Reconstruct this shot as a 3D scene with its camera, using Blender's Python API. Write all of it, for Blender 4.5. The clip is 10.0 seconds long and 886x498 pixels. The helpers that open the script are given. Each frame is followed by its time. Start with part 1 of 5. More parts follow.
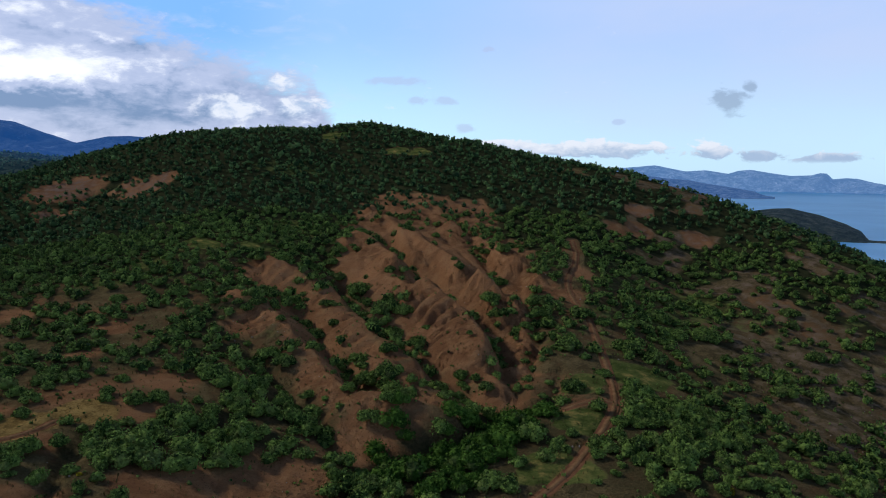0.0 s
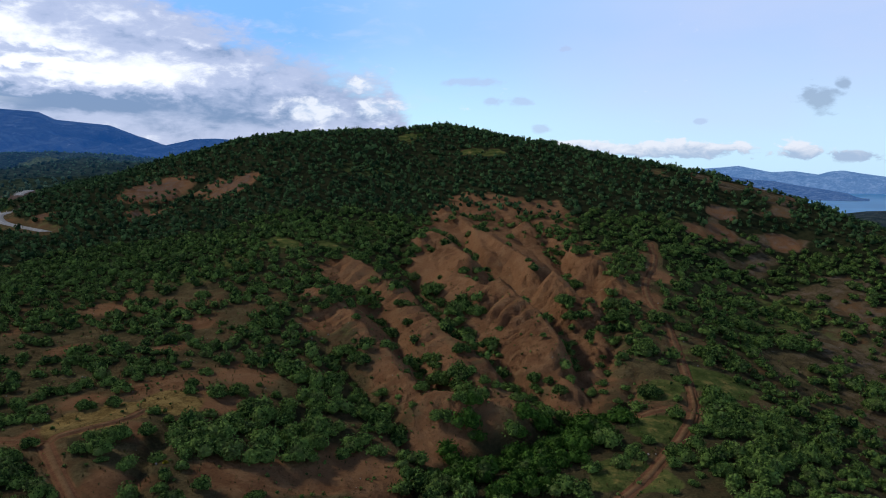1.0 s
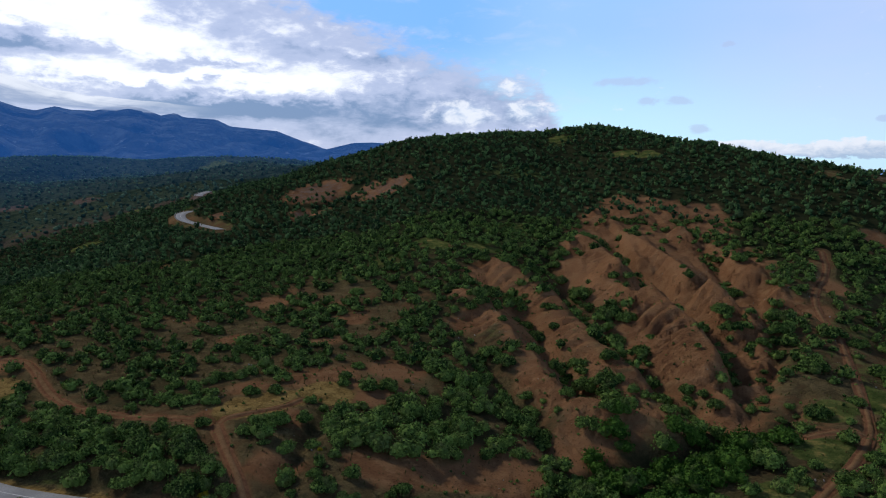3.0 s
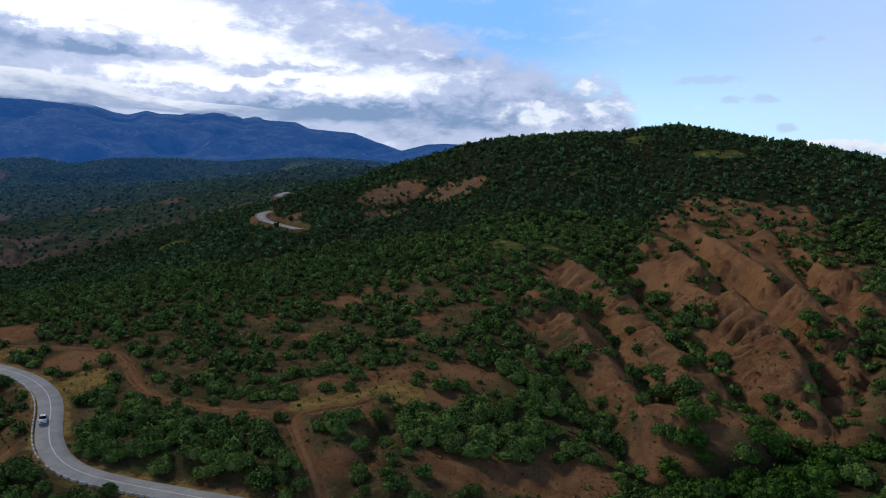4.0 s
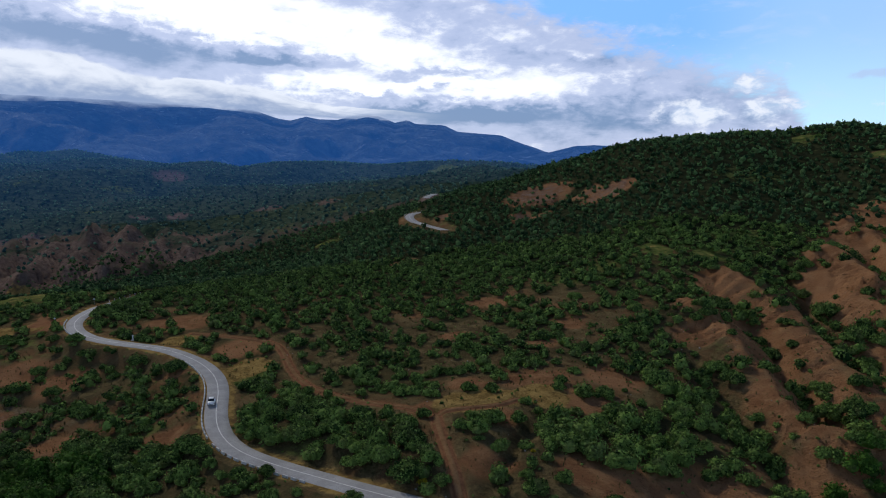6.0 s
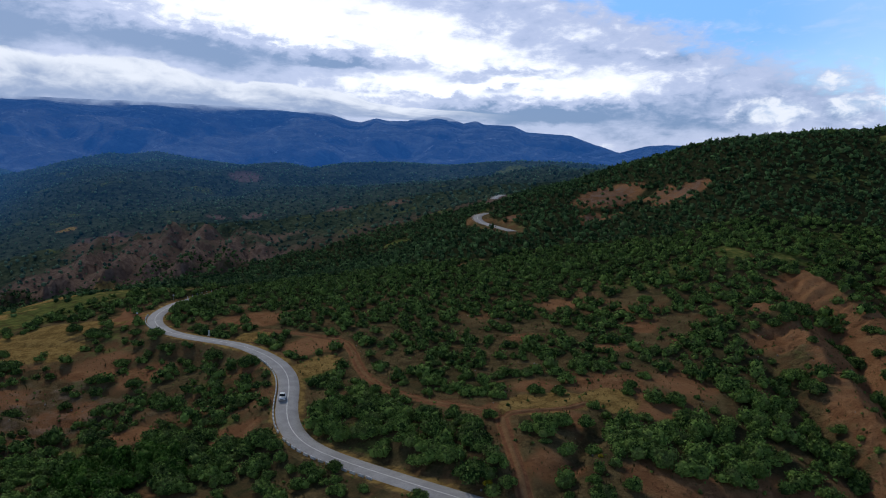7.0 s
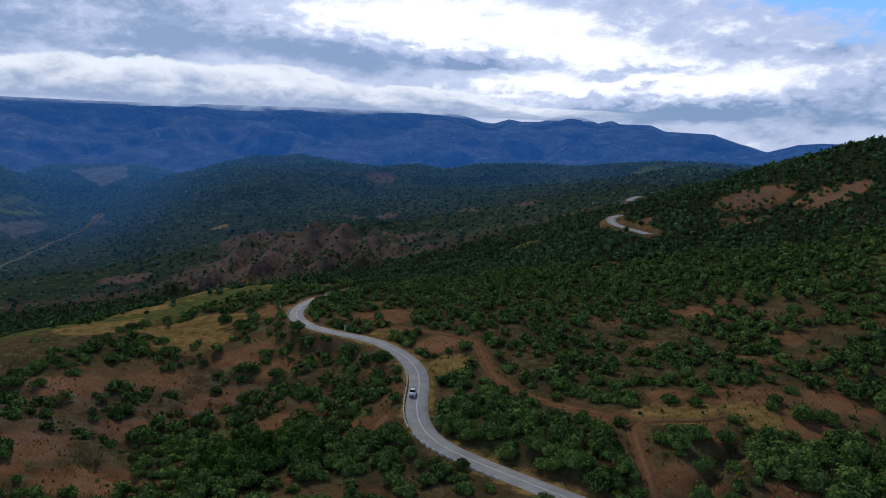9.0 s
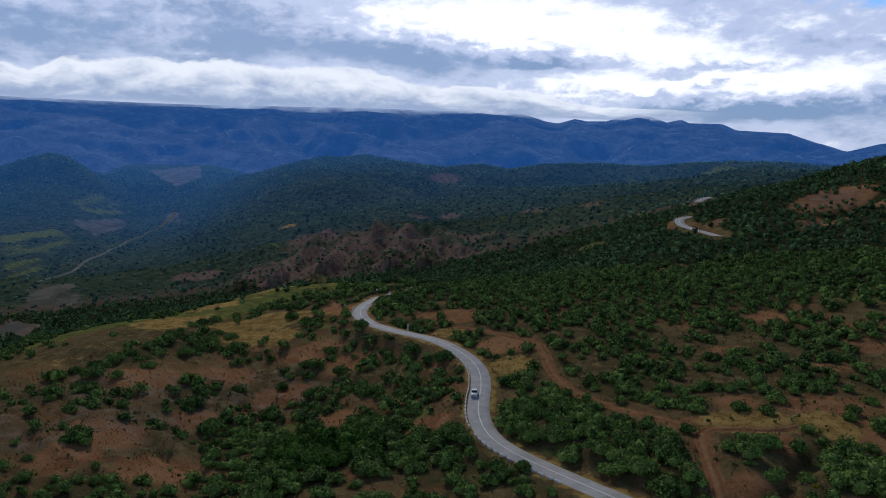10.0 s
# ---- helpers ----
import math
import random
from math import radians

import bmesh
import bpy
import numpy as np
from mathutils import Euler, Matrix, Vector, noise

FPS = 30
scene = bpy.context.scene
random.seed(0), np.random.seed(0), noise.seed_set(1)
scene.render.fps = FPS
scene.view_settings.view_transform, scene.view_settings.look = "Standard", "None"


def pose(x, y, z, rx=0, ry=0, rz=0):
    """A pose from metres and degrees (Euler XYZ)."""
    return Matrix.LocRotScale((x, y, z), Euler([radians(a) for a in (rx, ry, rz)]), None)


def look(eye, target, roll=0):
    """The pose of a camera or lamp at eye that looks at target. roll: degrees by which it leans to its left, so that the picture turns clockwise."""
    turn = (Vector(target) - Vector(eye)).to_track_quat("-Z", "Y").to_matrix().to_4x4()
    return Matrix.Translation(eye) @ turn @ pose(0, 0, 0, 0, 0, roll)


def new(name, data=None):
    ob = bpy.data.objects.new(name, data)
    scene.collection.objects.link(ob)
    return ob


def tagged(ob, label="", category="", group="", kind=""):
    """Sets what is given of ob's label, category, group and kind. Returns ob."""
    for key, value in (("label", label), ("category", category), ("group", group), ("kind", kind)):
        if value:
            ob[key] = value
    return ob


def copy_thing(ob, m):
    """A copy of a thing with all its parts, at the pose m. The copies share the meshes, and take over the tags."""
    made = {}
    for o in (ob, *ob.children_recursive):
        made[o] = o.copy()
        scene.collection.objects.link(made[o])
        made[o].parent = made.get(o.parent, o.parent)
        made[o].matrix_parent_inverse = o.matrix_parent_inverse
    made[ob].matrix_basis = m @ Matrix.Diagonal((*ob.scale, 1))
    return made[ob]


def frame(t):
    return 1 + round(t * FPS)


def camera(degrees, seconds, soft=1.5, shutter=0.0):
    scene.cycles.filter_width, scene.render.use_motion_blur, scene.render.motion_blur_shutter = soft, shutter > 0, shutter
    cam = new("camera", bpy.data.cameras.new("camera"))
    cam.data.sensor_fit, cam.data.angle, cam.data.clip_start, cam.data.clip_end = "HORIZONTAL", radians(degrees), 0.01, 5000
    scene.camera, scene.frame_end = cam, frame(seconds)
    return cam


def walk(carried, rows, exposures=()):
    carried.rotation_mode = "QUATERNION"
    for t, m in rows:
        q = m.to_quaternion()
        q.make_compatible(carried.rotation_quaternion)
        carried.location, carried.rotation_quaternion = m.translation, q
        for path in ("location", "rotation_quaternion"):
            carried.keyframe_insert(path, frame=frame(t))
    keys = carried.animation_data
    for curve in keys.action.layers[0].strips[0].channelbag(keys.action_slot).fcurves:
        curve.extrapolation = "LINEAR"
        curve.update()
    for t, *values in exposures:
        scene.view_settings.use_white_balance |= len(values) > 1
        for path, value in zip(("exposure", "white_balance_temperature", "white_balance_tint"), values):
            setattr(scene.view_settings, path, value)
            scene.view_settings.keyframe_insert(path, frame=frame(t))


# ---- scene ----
# The camera hangs in one place over the slope and turns slowly to its left.
EYE = (0.0, 0.0, 150.0)
LEAN = -0.774
cam = camera(62.93, 10.0, 1.0)
TURNS = [(0.0, 0.0, -5.61), (0.5, 2.93, -5.61), (1.0, 5.88, -5.61), (1.5, 8.78, -5.6), (2.0, 11.73, -5.6), (2.5, 14.68, -5.59), (4.0, 23.42, -5.58), (4.5, 26.4, -5.57), (5.0, 29.24, -5.57), (5.5, 32.1, -5.57),
         (7.0, 40.24, -5.58), (7.5, 42.92, -5.59), (8.0, 45.53, -5.6), (8.5, 48.06, -5.62), (9.0, 50.61, -5.64), (9.5, 53.15, -5.66), (10.0, 55.62, -5.68)]
walk(cam, [(t, pose(*EYE, 90 + tilt, LEAN, yaw)) for t, yaw, tilt in TURNS])

# ---- light ----
SUN_AZ, SUN_EL = -71.0, 36.0  # degrees from +y towards +x, and above the horizon
world = bpy.data.worlds.new("world")
scene.world = world
world.use_nodes = True
W = world.node_tree
W.nodes.clear()


def node(tree, kind, **inputs):
    n = tree.nodes.new(kind)
    for key, value in inputs.items():
        key = key.replace("_", " ")
        if isinstance(value, bpy.types.NodeSocket):
            tree.links.new(value, n.inputs[key])
        else:
            n.inputs[key].default_value = value
    return n


def calc(tree, op, a, b=0.0, c=0.0, clamp=False):
    n = tree.nodes.new("ShaderNodeMath")
    n.operation, n.use_clamp = op, clamp
    for i, v in enumerate((a, b, c)):
        if isinstance(v, bpy.types.NodeSocket):
            tree.links.new(v, n.inputs[i])
        else:
            n.inputs[i].default_value = v
    return n.outputs[0]


def ramp(tree, value, lo, hi, a=0.0, b=1.0):
    n = node(tree, "ShaderNodeMapRange", Value=value, From_Min=lo, From_Max=hi, To_Min=a, To_Max=b)
    n.interpolation_type = "SMOOTHSTEP"
    return n.outputs[0]


def blend(tree, fac, a, b, how="MIX"):
    n = tree.nodes.new("ShaderNodeMix")
    n.data_type, n.blend_type = "RGBA", how
    for i, v in ((0, fac), (6, a), (7, b)):
        if isinstance(v, bpy.types.NodeSocket):
            tree.links.new(v, n.inputs[i])
        else:
            n.inputs[i].default_value = v if i == 0 else (*v, 1)[:4]
    return n.outputs[2]


def fbm(tree, vector, scale, detail=6.0, rough=0.55, warp=0.0):
    return node(tree, "ShaderNodeTexNoise", Vector=vector, Scale=scale, Detail=detail, Roughness=rough, Distortion=warp).outputs[0]


# Sky: blue over the hill, a pale veil towards the sea, broken layers of cloud over the mountains; the dark cloud
# overhead is added out of view.
way = W.nodes.new("ShaderNodeTexCoord").outputs["Generated"]
dx, dy, dz = node(W, "ShaderNodeSeparateXYZ", Vector=way).outputs
az = calc(W, "MULTIPLY", calc(W, "ARCTAN2", dx, dy), 57.2958)
el = calc(W, "MULTIPLY", calc(W, "ARCSINE", dz), 57.2958)
sky = W.nodes.new("ShaderNodeTexSky")
sky.sky_type, sky.sun_disc = "NISHITA", False
sky.sun_elevation, sky.sun_rotation = radians(SUN_EL), radians(SUN_AZ)
band = node(W, "ShaderNodeCombineXYZ", X=calc(W, "MULTIPLY", az, 0.07), Y=calc(W, "MULTIPLY", el, 0.19), Z=0.0).outputs[0]
puff = node(W, "ShaderNodeCombineXYZ", X=calc(W, "MULTIPLY", az, 0.2), Y=calc(W, "MULTIPLY", el, 0.32), Z=3.0).outputs[0]
layer = fbm(W, band, 0.9, 7.0, 0.52, 0.15)
layer_b = fbm(W, band, 2.3, 9.0, 0.62, 0.25)
curl = fbm(W, puff, 1.2, 9.0, 0.64, 0.2)
crisp = fbm(W, node(W, "ShaderNodeCombineXYZ", X=calc(W, "MULTIPLY", az, 0.55), Y=calc(W, "MULTIPLY", el, 1.0), Z=7.0).outputs[0], 1.1, 9.0, 0.6, 0.3)


def bank(at_az, at_el, wide, tall):
    """A soft round patch of sky."""
    a = calc(W, "DIVIDE", calc(W, "SUBTRACT", az, at_az), wide)
    b = calc(W, "DIVIDE", calc(W, "SUBTRACT", el, at_el), tall)
    return calc(W, "EXPONENT", calc(W, "MULTIPLY", calc(W, "ADD", calc(W, "MULTIPLY", a, a), calc(W, "MULTIPLY", b, b)), -1.0))


def most(*values):
    top = values[0]
    for v in values[1:]:
        top = calc(W, "MAXIMUM", top, v)
    return top


blue = blend(W, ramp(W, el, 2.0, 12.0), (0.60, 0.90, 1.02), (0.36, 0.60, 1.0))
veil = calc(W, "MULTIPLY", ramp(W, az, -8.0, 14.0), ramp(W, el, 1.0, 9.0, 0.35, 0.8))
blue = blend(W, calc(W, "MULTIPLY", veil, ramp(W, layer, 0.25, 0.7, 0.6, 1.0)), blue, (0.60, 0.67, 0.90))
# broken cloud over the mountains: its edges and streaks wander with the noise
stir = fbm(W, band, 3.1, 7.0, 0.6, 0.3)
az_w = calc(W, "ADD", az, calc(W, "MULTIPLY", calc(W, "SUBTRACT", curl, 0.5), 11.0))
el_w = calc(W, "ADD", el, calc(W, "ADD", calc(W, "MULTIPLY", calc(W, "SUBTRACT", stir, 0.5), 2.6), calc(W, "MULTIPLY", calc(W, "SUBTRACT", crisp, 0.5), 1.3)))


def streak(at_az, at_el, wide, tall, weight=1.0):
    """A long frayed patch of cloud."""
    a = calc(W, "DIVIDE", calc(W, "SUBTRACT", az_w, at_az), wide)
    b = calc(W, "DIVIDE", calc(W, "SUBTRACT", el_w, at_el), tall)
    near = calc(W, "EXPONENT", calc(W, "MULTIPLY", calc(W, "ADD", calc(W, "MULTIPLY", a, a), calc(W, "MULTIPLY", b, b)), -1.0))
    return calc(W, "MULTIPLY", near, weight)


def total(values):
    out = values[0]
    for v in values[1:]:
        out = calc(W, "ADD", out, v)
    return out


brow = calc(W, "SUBTRACT", calc(W, "MULTIPLY", calc(W, "ADD", az, 9.0), -0.34), calc(W, "SUBTRACT", el, 6.4))
brow = calc(W, "SUBTRACT", brow, calc(W, "MULTIPLY", calc(W, "MAXIMUM", calc(W, "ADD", az, 10.0), 0.0), 1.2))
ragged = calc(W, "ADD", calc(W, "MULTIPLY", calc(W, "SUBTRACT", layer_b, 0.5), 7.0), calc(W, "MULTIPLY", calc(W, "SUBTRACT", crisp, 0.5), 3.6))
cover = ramp(W, calc(W, "ADD", brow, ragged), -0.9, 1.3)
glow = total([streak(-33, 7.4, 7.0, 1.6, 0.85), streak(-44, 7.2, 7, 1.3, 0.55), streak(-46, 11.6, 9, 2.0, 0.75), streak(-58, 12.0, 6, 1.8, 0.6), streak(-30.5, 11.0, 3.5, 1.2, 0.25),
              streak(-39, 9.8, 6, 1.2, 0.5), streak(-24.5, 7.0, 3, 0.8, 0.2), streak(-50, 10.5, 4, 0.9, 0.3), streak(-20.5, 8.2, 2.2, 0.7, 0.35), streak(-24.5, 9.6, 2.2, 0.5, 0.35)])
gloom = total([streak(-66, 9.6, 13, 1.1, 0.5), streak(-55, 9.0, 7, 0.8, 0.4), streak(-47, 8.5, 6.5, 0.45, 0.5), streak(-35.2, 7.95, 5.5, 0.38, 0.6), streak(-40.4, 6.3, 2.2, 0.3, 0.45), streak(-36.2, 6.75, 2.0, 0.32, 0.45),
               streak(-30.5, 5.0, 8.5, 0.75, 0.6), streak(-84, 9.0, 9, 1.6, 0.35), streak(-24.5, 8.6, 5, 0.5, 0.32), streak(-29, 9.4, 4, 0.45, 0.3), streak(-33.7, 4.9, 6, 0.75, 0.4), streak(-36.5, 10.4, 6, 0.9, 0.28), streak(-20, 4.2, 5, 0.6, 0.35), streak(-20.0, 6.0, 3.2, 0.5, 0.22), streak(-73, 11.5, 9, 1.2, 0.3)])
bright = calc(W, "ADD", calc(W, "ADD", calc(W, "SUBTRACT", glow, gloom), ramp(W, az, -72.0, -36.0, 0.28, 0.32)),
              calc(W, "ADD", calc(W, "MULTIPLY", calc(W, "SUBTRACT", layer_b, 0.5), 1.5), calc(W, "MULTIPLY", calc(W, "SUBTRACT", crisp, 0.5), 1.0)))
cloud = blend(W, ramp(W, bright, -0.25, 0.42), (0.165, 0.262, 0.46), (0.48, 0.54, 0.74))
cloud = blend(W, ramp(W, bright, 0.40, 0.92), cloud, (1.04, 1.04, 1.08))
wisp = calc(W, "MULTIPLY", ramp(W, stir, 0.50, 0.70), calc(W, "MULTIPLY", ramp(W, az, 4.0, -20.0), 0.35))
deep = calc(W, "MULTIPLY", calc(W, "MULTIPLY", ramp(W, az, -8.0, -18.0), ramp(W, el, 6.0, 11.0)), 0.7)
blue = blend(W, deep, blue, (0.17, 0.46, 1.0))
blue = blend(W, wisp, blue, (0.66, 0.72, 0.93))
mixed = blend(W, cover, blue, cloud)
# white towers of cumulus beside the hill, and small grey puffs towards the sea
tower = ramp(W, calc(W, "ADD", most(bank(-12.6, 6.9, 1.9, 0.7), bank(-11.2, 5.2, 2.4, 1.1), bank(-16.0, 5.0, 3.0, 1.2)), calc(W, "MULTIPLY", calc(W, "SUBTRACT", crisp, 0.5), 2.0)), 0.30, 0.95)
mixed = blend(W, calc(W, "MULTIPLY", tower, 0.7), mixed, blend(W, ramp(W, crisp, 0.38, 0.60), (0.55, 0.66, 0.84), (1.0, 1.0, 1.02)))
tuft = calc(W, "MULTIPLY", calc(W, "SUBTRACT", crisp, 0.5), 1.9)
small = ramp(W, calc(W, "ADD", most(bank(21.3, 5.8, 1.5, 1.1), bank(22.6, 6.8, 0.7, 0.5), bank(-2.2, 5.9, 1.0, 0.4), bank(0.0, 5.9, 1.2, 0.4), bank(1.7, 3.9, 1.0, 0.4), bank(13.4, 4.4, 0.6, 0.25), bank(3.3, 9.8, 0.7, 0.3), bank(-3.8, 7.4, 2.4, 0.35)), tuft), 0.38, 0.85)
mixed = blend(W, calc(W, "MULTIPLY", small, 0.65), mixed, blend(W, ramp(W, az, 14.0, 19.0), (0.46, 0.56, 0.80), (0.25, 0.33, 0.46)))
# a line of low cumulus over the sea, lit on top
shelf = ramp(W, calc(W, "ADD", most(bank(12, 2.35, 6.5, 0.75), bank(5.0, 2.6, 3.2, 0.55), bank(20.3, 2.2, 1.6, 0.65), bank(23.3, 1.9, 2.0, 0.5), bank(28, 1.7, 2.0, 0.4)), tuft), 0.36, 0.62)
shelf = calc(W, "MULTIPLY", shelf, ramp(W, el, 1.25, 1.65))
mixed = blend(W, calc(W, "MULTIPLY", shelf, 0.9), mixed, blend(W, ramp(W, calc(W, "ADD", el, calc(W, "MULTIPLY", calc(W, "SUBTRACT", crisp, 0.5), 2.6)), 1.7, 2.9), (0.36, 0.47, 0.66), (0.86, 0.86, 0.92)))
# unseen dark cloud overhead, added to keep the light on the ground low
unseen_deck = blend(W, ramp(W, layer, 0.35, 0.65), (0.018, 0.033, 0.070), (0.042, 0.069, 0.128))
mixed = blend(W, ramp(W, el, 13.5, 24.0), mixed, unseen_deck)
mixed = blend(W, ramp(W, el, 0.5, -4.0), mixed, (0.25, 0.35, 0.5))
back = node(W, "ShaderNodeBackground", Color=blend(W, 0.012, mixed, sky.outputs[0], "ADD"), Strength=1.0)
node(W, "ShaderNodeOutputWorld", Surface=back.outputs[0])

sun = new("sun", bpy.data.lights.new("sun", "SUN"))
sun.data.energy, sun.data.angle, sun.data.color = 1.5, radians(5), (1.0, 0.92, 0.80)
toward = Vector((math.sin(radians(SUN_AZ)) * math.cos(radians(SUN_EL)), math.cos(radians(SUN_AZ)) * math.cos(radians(SUN_EL)), math.sin(radians(SUN_EL))))
sun.matrix_world = look((0, 0, 900), Vector((0, 0, 900)) - toward)
scene.view_settings.exposure = -0.08
scene.view_settings.use_white_balance, scene.view_settings.white_balance_temperature, scene.view_settings.white_balance_tint = True, 6150, 10

# ---- lie of the land ----
# Spot heights (x, y, z) along the landforms.
NEAR = [(-67, 121, 93), (-36, 134, 88), (3, 141, 86), (41, 136, 88), (72, 143, 86), (102, 160, 78), (-150, 16, 78), (-145, 53, 78), (-225, 12, 86),
        (0, 0, 80), (40, 60, 84), (-60, 60, 84), (110, 60, 60), (-40, -60, 76), (-200, -60, 74)]
FACE = [(-42, 185, 93), (-65, 293, 111), (14, 204, 94), (-1, 255, 105), (-28, 384, 130), (-88, 207, 99), (-111, 327, 122), (32, 354, 119), (48, 194, 93),
        (64, 329, 116), (-192, 462, 142), (-71, 495, 155), (22, 439, 145), (-153, 264, 104), (-173, 214, 99), (-260, 277, 102), (-236, 371, 114), (-226, 468, 136)]
CREST = [(-328, 445, 122), (-326, 504, 138), (-283, 574, 163), (-211, 562, 179), (-138, 584, 187), (-62, 587, 191), (27, 559, 176), (88, 533, 162),
         (133, 513, 153), (173, 480, 140), (204, 424, 125), (219, 359, 109)]
BEHIND = [(0, 760, 150), (-220, 800, 140), (180, 680, 100), (280, 520, 80), (300, 380, 60), (250, 200, 30), (420, 420, 10), (350, 80, 5), (-420, 720, 136), (300, 800, 40)]
FLANK = [(115, 352, 106), (123, 273, 90), (79, 211, 87), (118, 203, 79), (168, 296, 93)]
SPUR = [(-338, 69, 84), (-299, 22, 80), (-327, 111, 83), (-235, 107, 81), (-238, 57, 79), (-284, 151, 91), (-406, 170, 84), (-385, 107, 78), (-300, -80, 66)]
VALLEY = [(-796, 80, 28), (-1089, 152, 31), (-1565, 335, 39), (-639, 36, 27), (-659, 236, 40), (-560, 145, 46), (-600, -300, 20), (-1300, -200, 70)]
BADLAND = [(-745, 366, 60), (-830, 483, 92), (-988, 355, 72), (-636, 485, 79), (-547, 528, 100), (-524, 631, 122), (-471, 646, 132), (-430, 400, 84)]
RIDGE = [(-1046, 1004, 158), (-1353, 1029, 172), (-1672, 903, 190), (-669, 1056, 172), (-564, 1059, 173), (-1392, 559, 123), (-1134, 732, 132)]
FAR = [(-2138, 228, 208), (-2147, 113, 174), (-1697, 95, 75), (-1450, 140, 52), (-2014, 380, 116), (-2328, 585, 148), (-2446, 881, 205), (-2211, 1549, 205), (-1506, 2241, 190), (-900, 1700, 150), (-400, 1600, 130)]
COAST = [(0, 1300, 60), (300, 1300, -10), (700, 900, -40), (600, 0, -40), (200, -500, -10), (-500, -900, 10), (900, 2500, -60), (2500, 1500, -60), (1500, -1500, -60), (0, -3000, 40),
         (-2500, -1500, 160), (-3500, 0, 180), (-3200, 2200, 180), (-1500, 3600, 160), (200, 3200, 40)]
SPOTS = np.array(NEAR + FACE + CREST + BEHIND + FLANK + SPUR + VALLEY + BADLAND + RIDGE + FAR + COAST, float)


def squeeze(x, y):
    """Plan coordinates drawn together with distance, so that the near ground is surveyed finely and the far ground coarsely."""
    r = np.hypot(x, y) + 1e-6
    k = np.log1p(r / 130) / r
    return np.stack([x * k, y * k], -1)


def kernel(d2):
    return d2 * np.log(d2 + 1e-9)


KNOTS = squeeze(SPOTS[:, 0], SPOTS[:, 1])
gap = ((KNOTS[:, None] - KNOTS[None]) ** 2).sum(-1)
count = len(KNOTS)
system = np.zeros((count + 3, count + 3))
system[:count, :count] = kernel(gap) + np.eye(count) * 1e-4
system[:count, count], system[:count, count + 1:] = 1, KNOTS
system[count:, :count] = system[:count, count:].T
WEIGHTS = np.linalg.solve(system, np.append(SPOTS[:, 2], [0, 0, 0]))


def hashed(ix, iy, seed):
    h = (ix.astype(np.int64) * 374761393 + iy.astype(np.int64) * 668265263 + seed * 974634777) & 0xFFFFFFFF
    h = ((h ^ (h >> 13)) * 1274126177) & 0xFFFFFFFF
    return ((h ^ (h >> 16)) & 0xFFFF) / 65535.0


def value_noise(x, y, seed=0):
    ix, iy = np.floor(x), np.floor(y)
    fx, fy = x - ix, y - iy
    fx, fy = fx * fx * (3 - 2 * fx), fy * fy * (3 - 2 * fy)
    a, b = hashed(ix, iy, seed), hashed(ix + 1, iy, seed)
    c, d = hashed(ix, iy + 1, seed), hashed(ix + 1, iy + 1, seed)
    return a + (b - a) * fx + (c - a) * fy + (a - b - c + d) * fx * fy


def rough(x, y, size, octaves=4, seed=0, gain=0.5):
    """Layered noise from -1 to 1, its coarsest swells size metres apart."""
    total, weight, amount = 0, 1, 0
    for k in range(octaves):
        total = total + weight * (2 * value_noise(x / size * 2 ** k + 17.3 * k, y / size * 2 ** k - 9.1 * k, seed + k) - 1)
        amount += weight
        weight *= gain
    return total / amount


def smooth(lo, hi, v):
    t = np.clip((v - lo) / (hi - lo), 0, 1)
    return t * t * (3 - 2 * t)


def along(x, y, line):
    """Distance to a polyline of (x, y) or (x, y, value) points, and the value and share of its length at the foot."""
    best, value, share = np.full(np.shape(x), 1e9), np.zeros(np.shape(x)), np.zeros(np.shape(x))
    for k in range(len(line) - 1):
        a, b = line[k], line[k + 1]
        ux, uy = b[0] - a[0], b[1] - a[1]
        t = np.clip(((x - a[0]) * ux + (y - a[1]) * uy) / (ux * ux + uy * uy), 0, 1)
        d = np.hypot(x - a[0] - t * ux, y - a[1] - t * uy)
        near = d < best
        best = np.where(near, d, best)
        if len(a) > 2:
            value = np.where(near, a[2] + t * (b[2] - a[2]), value)
        share = np.where(near, (k + t) / (len(line) - 1), share)
    return best, value, share


def rounded(line, rounds=2):
    """The polyline with its corners cut."""
    for _ in range(rounds):
        cut = [line[0]]
        for a, b in zip(line, line[1:]):
            cut += [tuple(0.75 * p + 0.25 * q for p, q in zip(a, b)), tuple(0.25 * p + 0.75 * q for p, q in zip(a, b))]
        line = cut + [line[-1]]
    return line


ROAD = rounded([(-20, 110, 90), (-60, 106.5, 89.3), (-93.2, 104.6, 88.2), (-103, 105.7, 87.2), (-111, 105.7, 86.8), (-118.3, 105.7, 86.6), (-125.9, 105.7, 86.6), (-134, 107.1, 86.6), (-141.9, 110.2, 86.8), (-149.2, 114.5, 87.2), (-157.1, 120.6, 87.8), (-165.5, 128, 88.6), (-175.5, 135.2, 89.3), (-186.4, 140.2, 90), (-198.4, 143.3, 90.5), (-214.3, 144.6, 91), (-228.4, 141.3, 91), (-238.8, 139.5, 90.8), (-251.5, 139, 90.6), (-265.3, 141.7, 90.5), (-277.9, 146.8, 90.6), (-287.4, 153.5, 91), (-293.6, 160.7, 91.5), (-299.9, 169.3, 92), (-323, 209, 91), (-335, 240, 89.4), (-347, 275, 88), (-350, 310, 88)], 1)
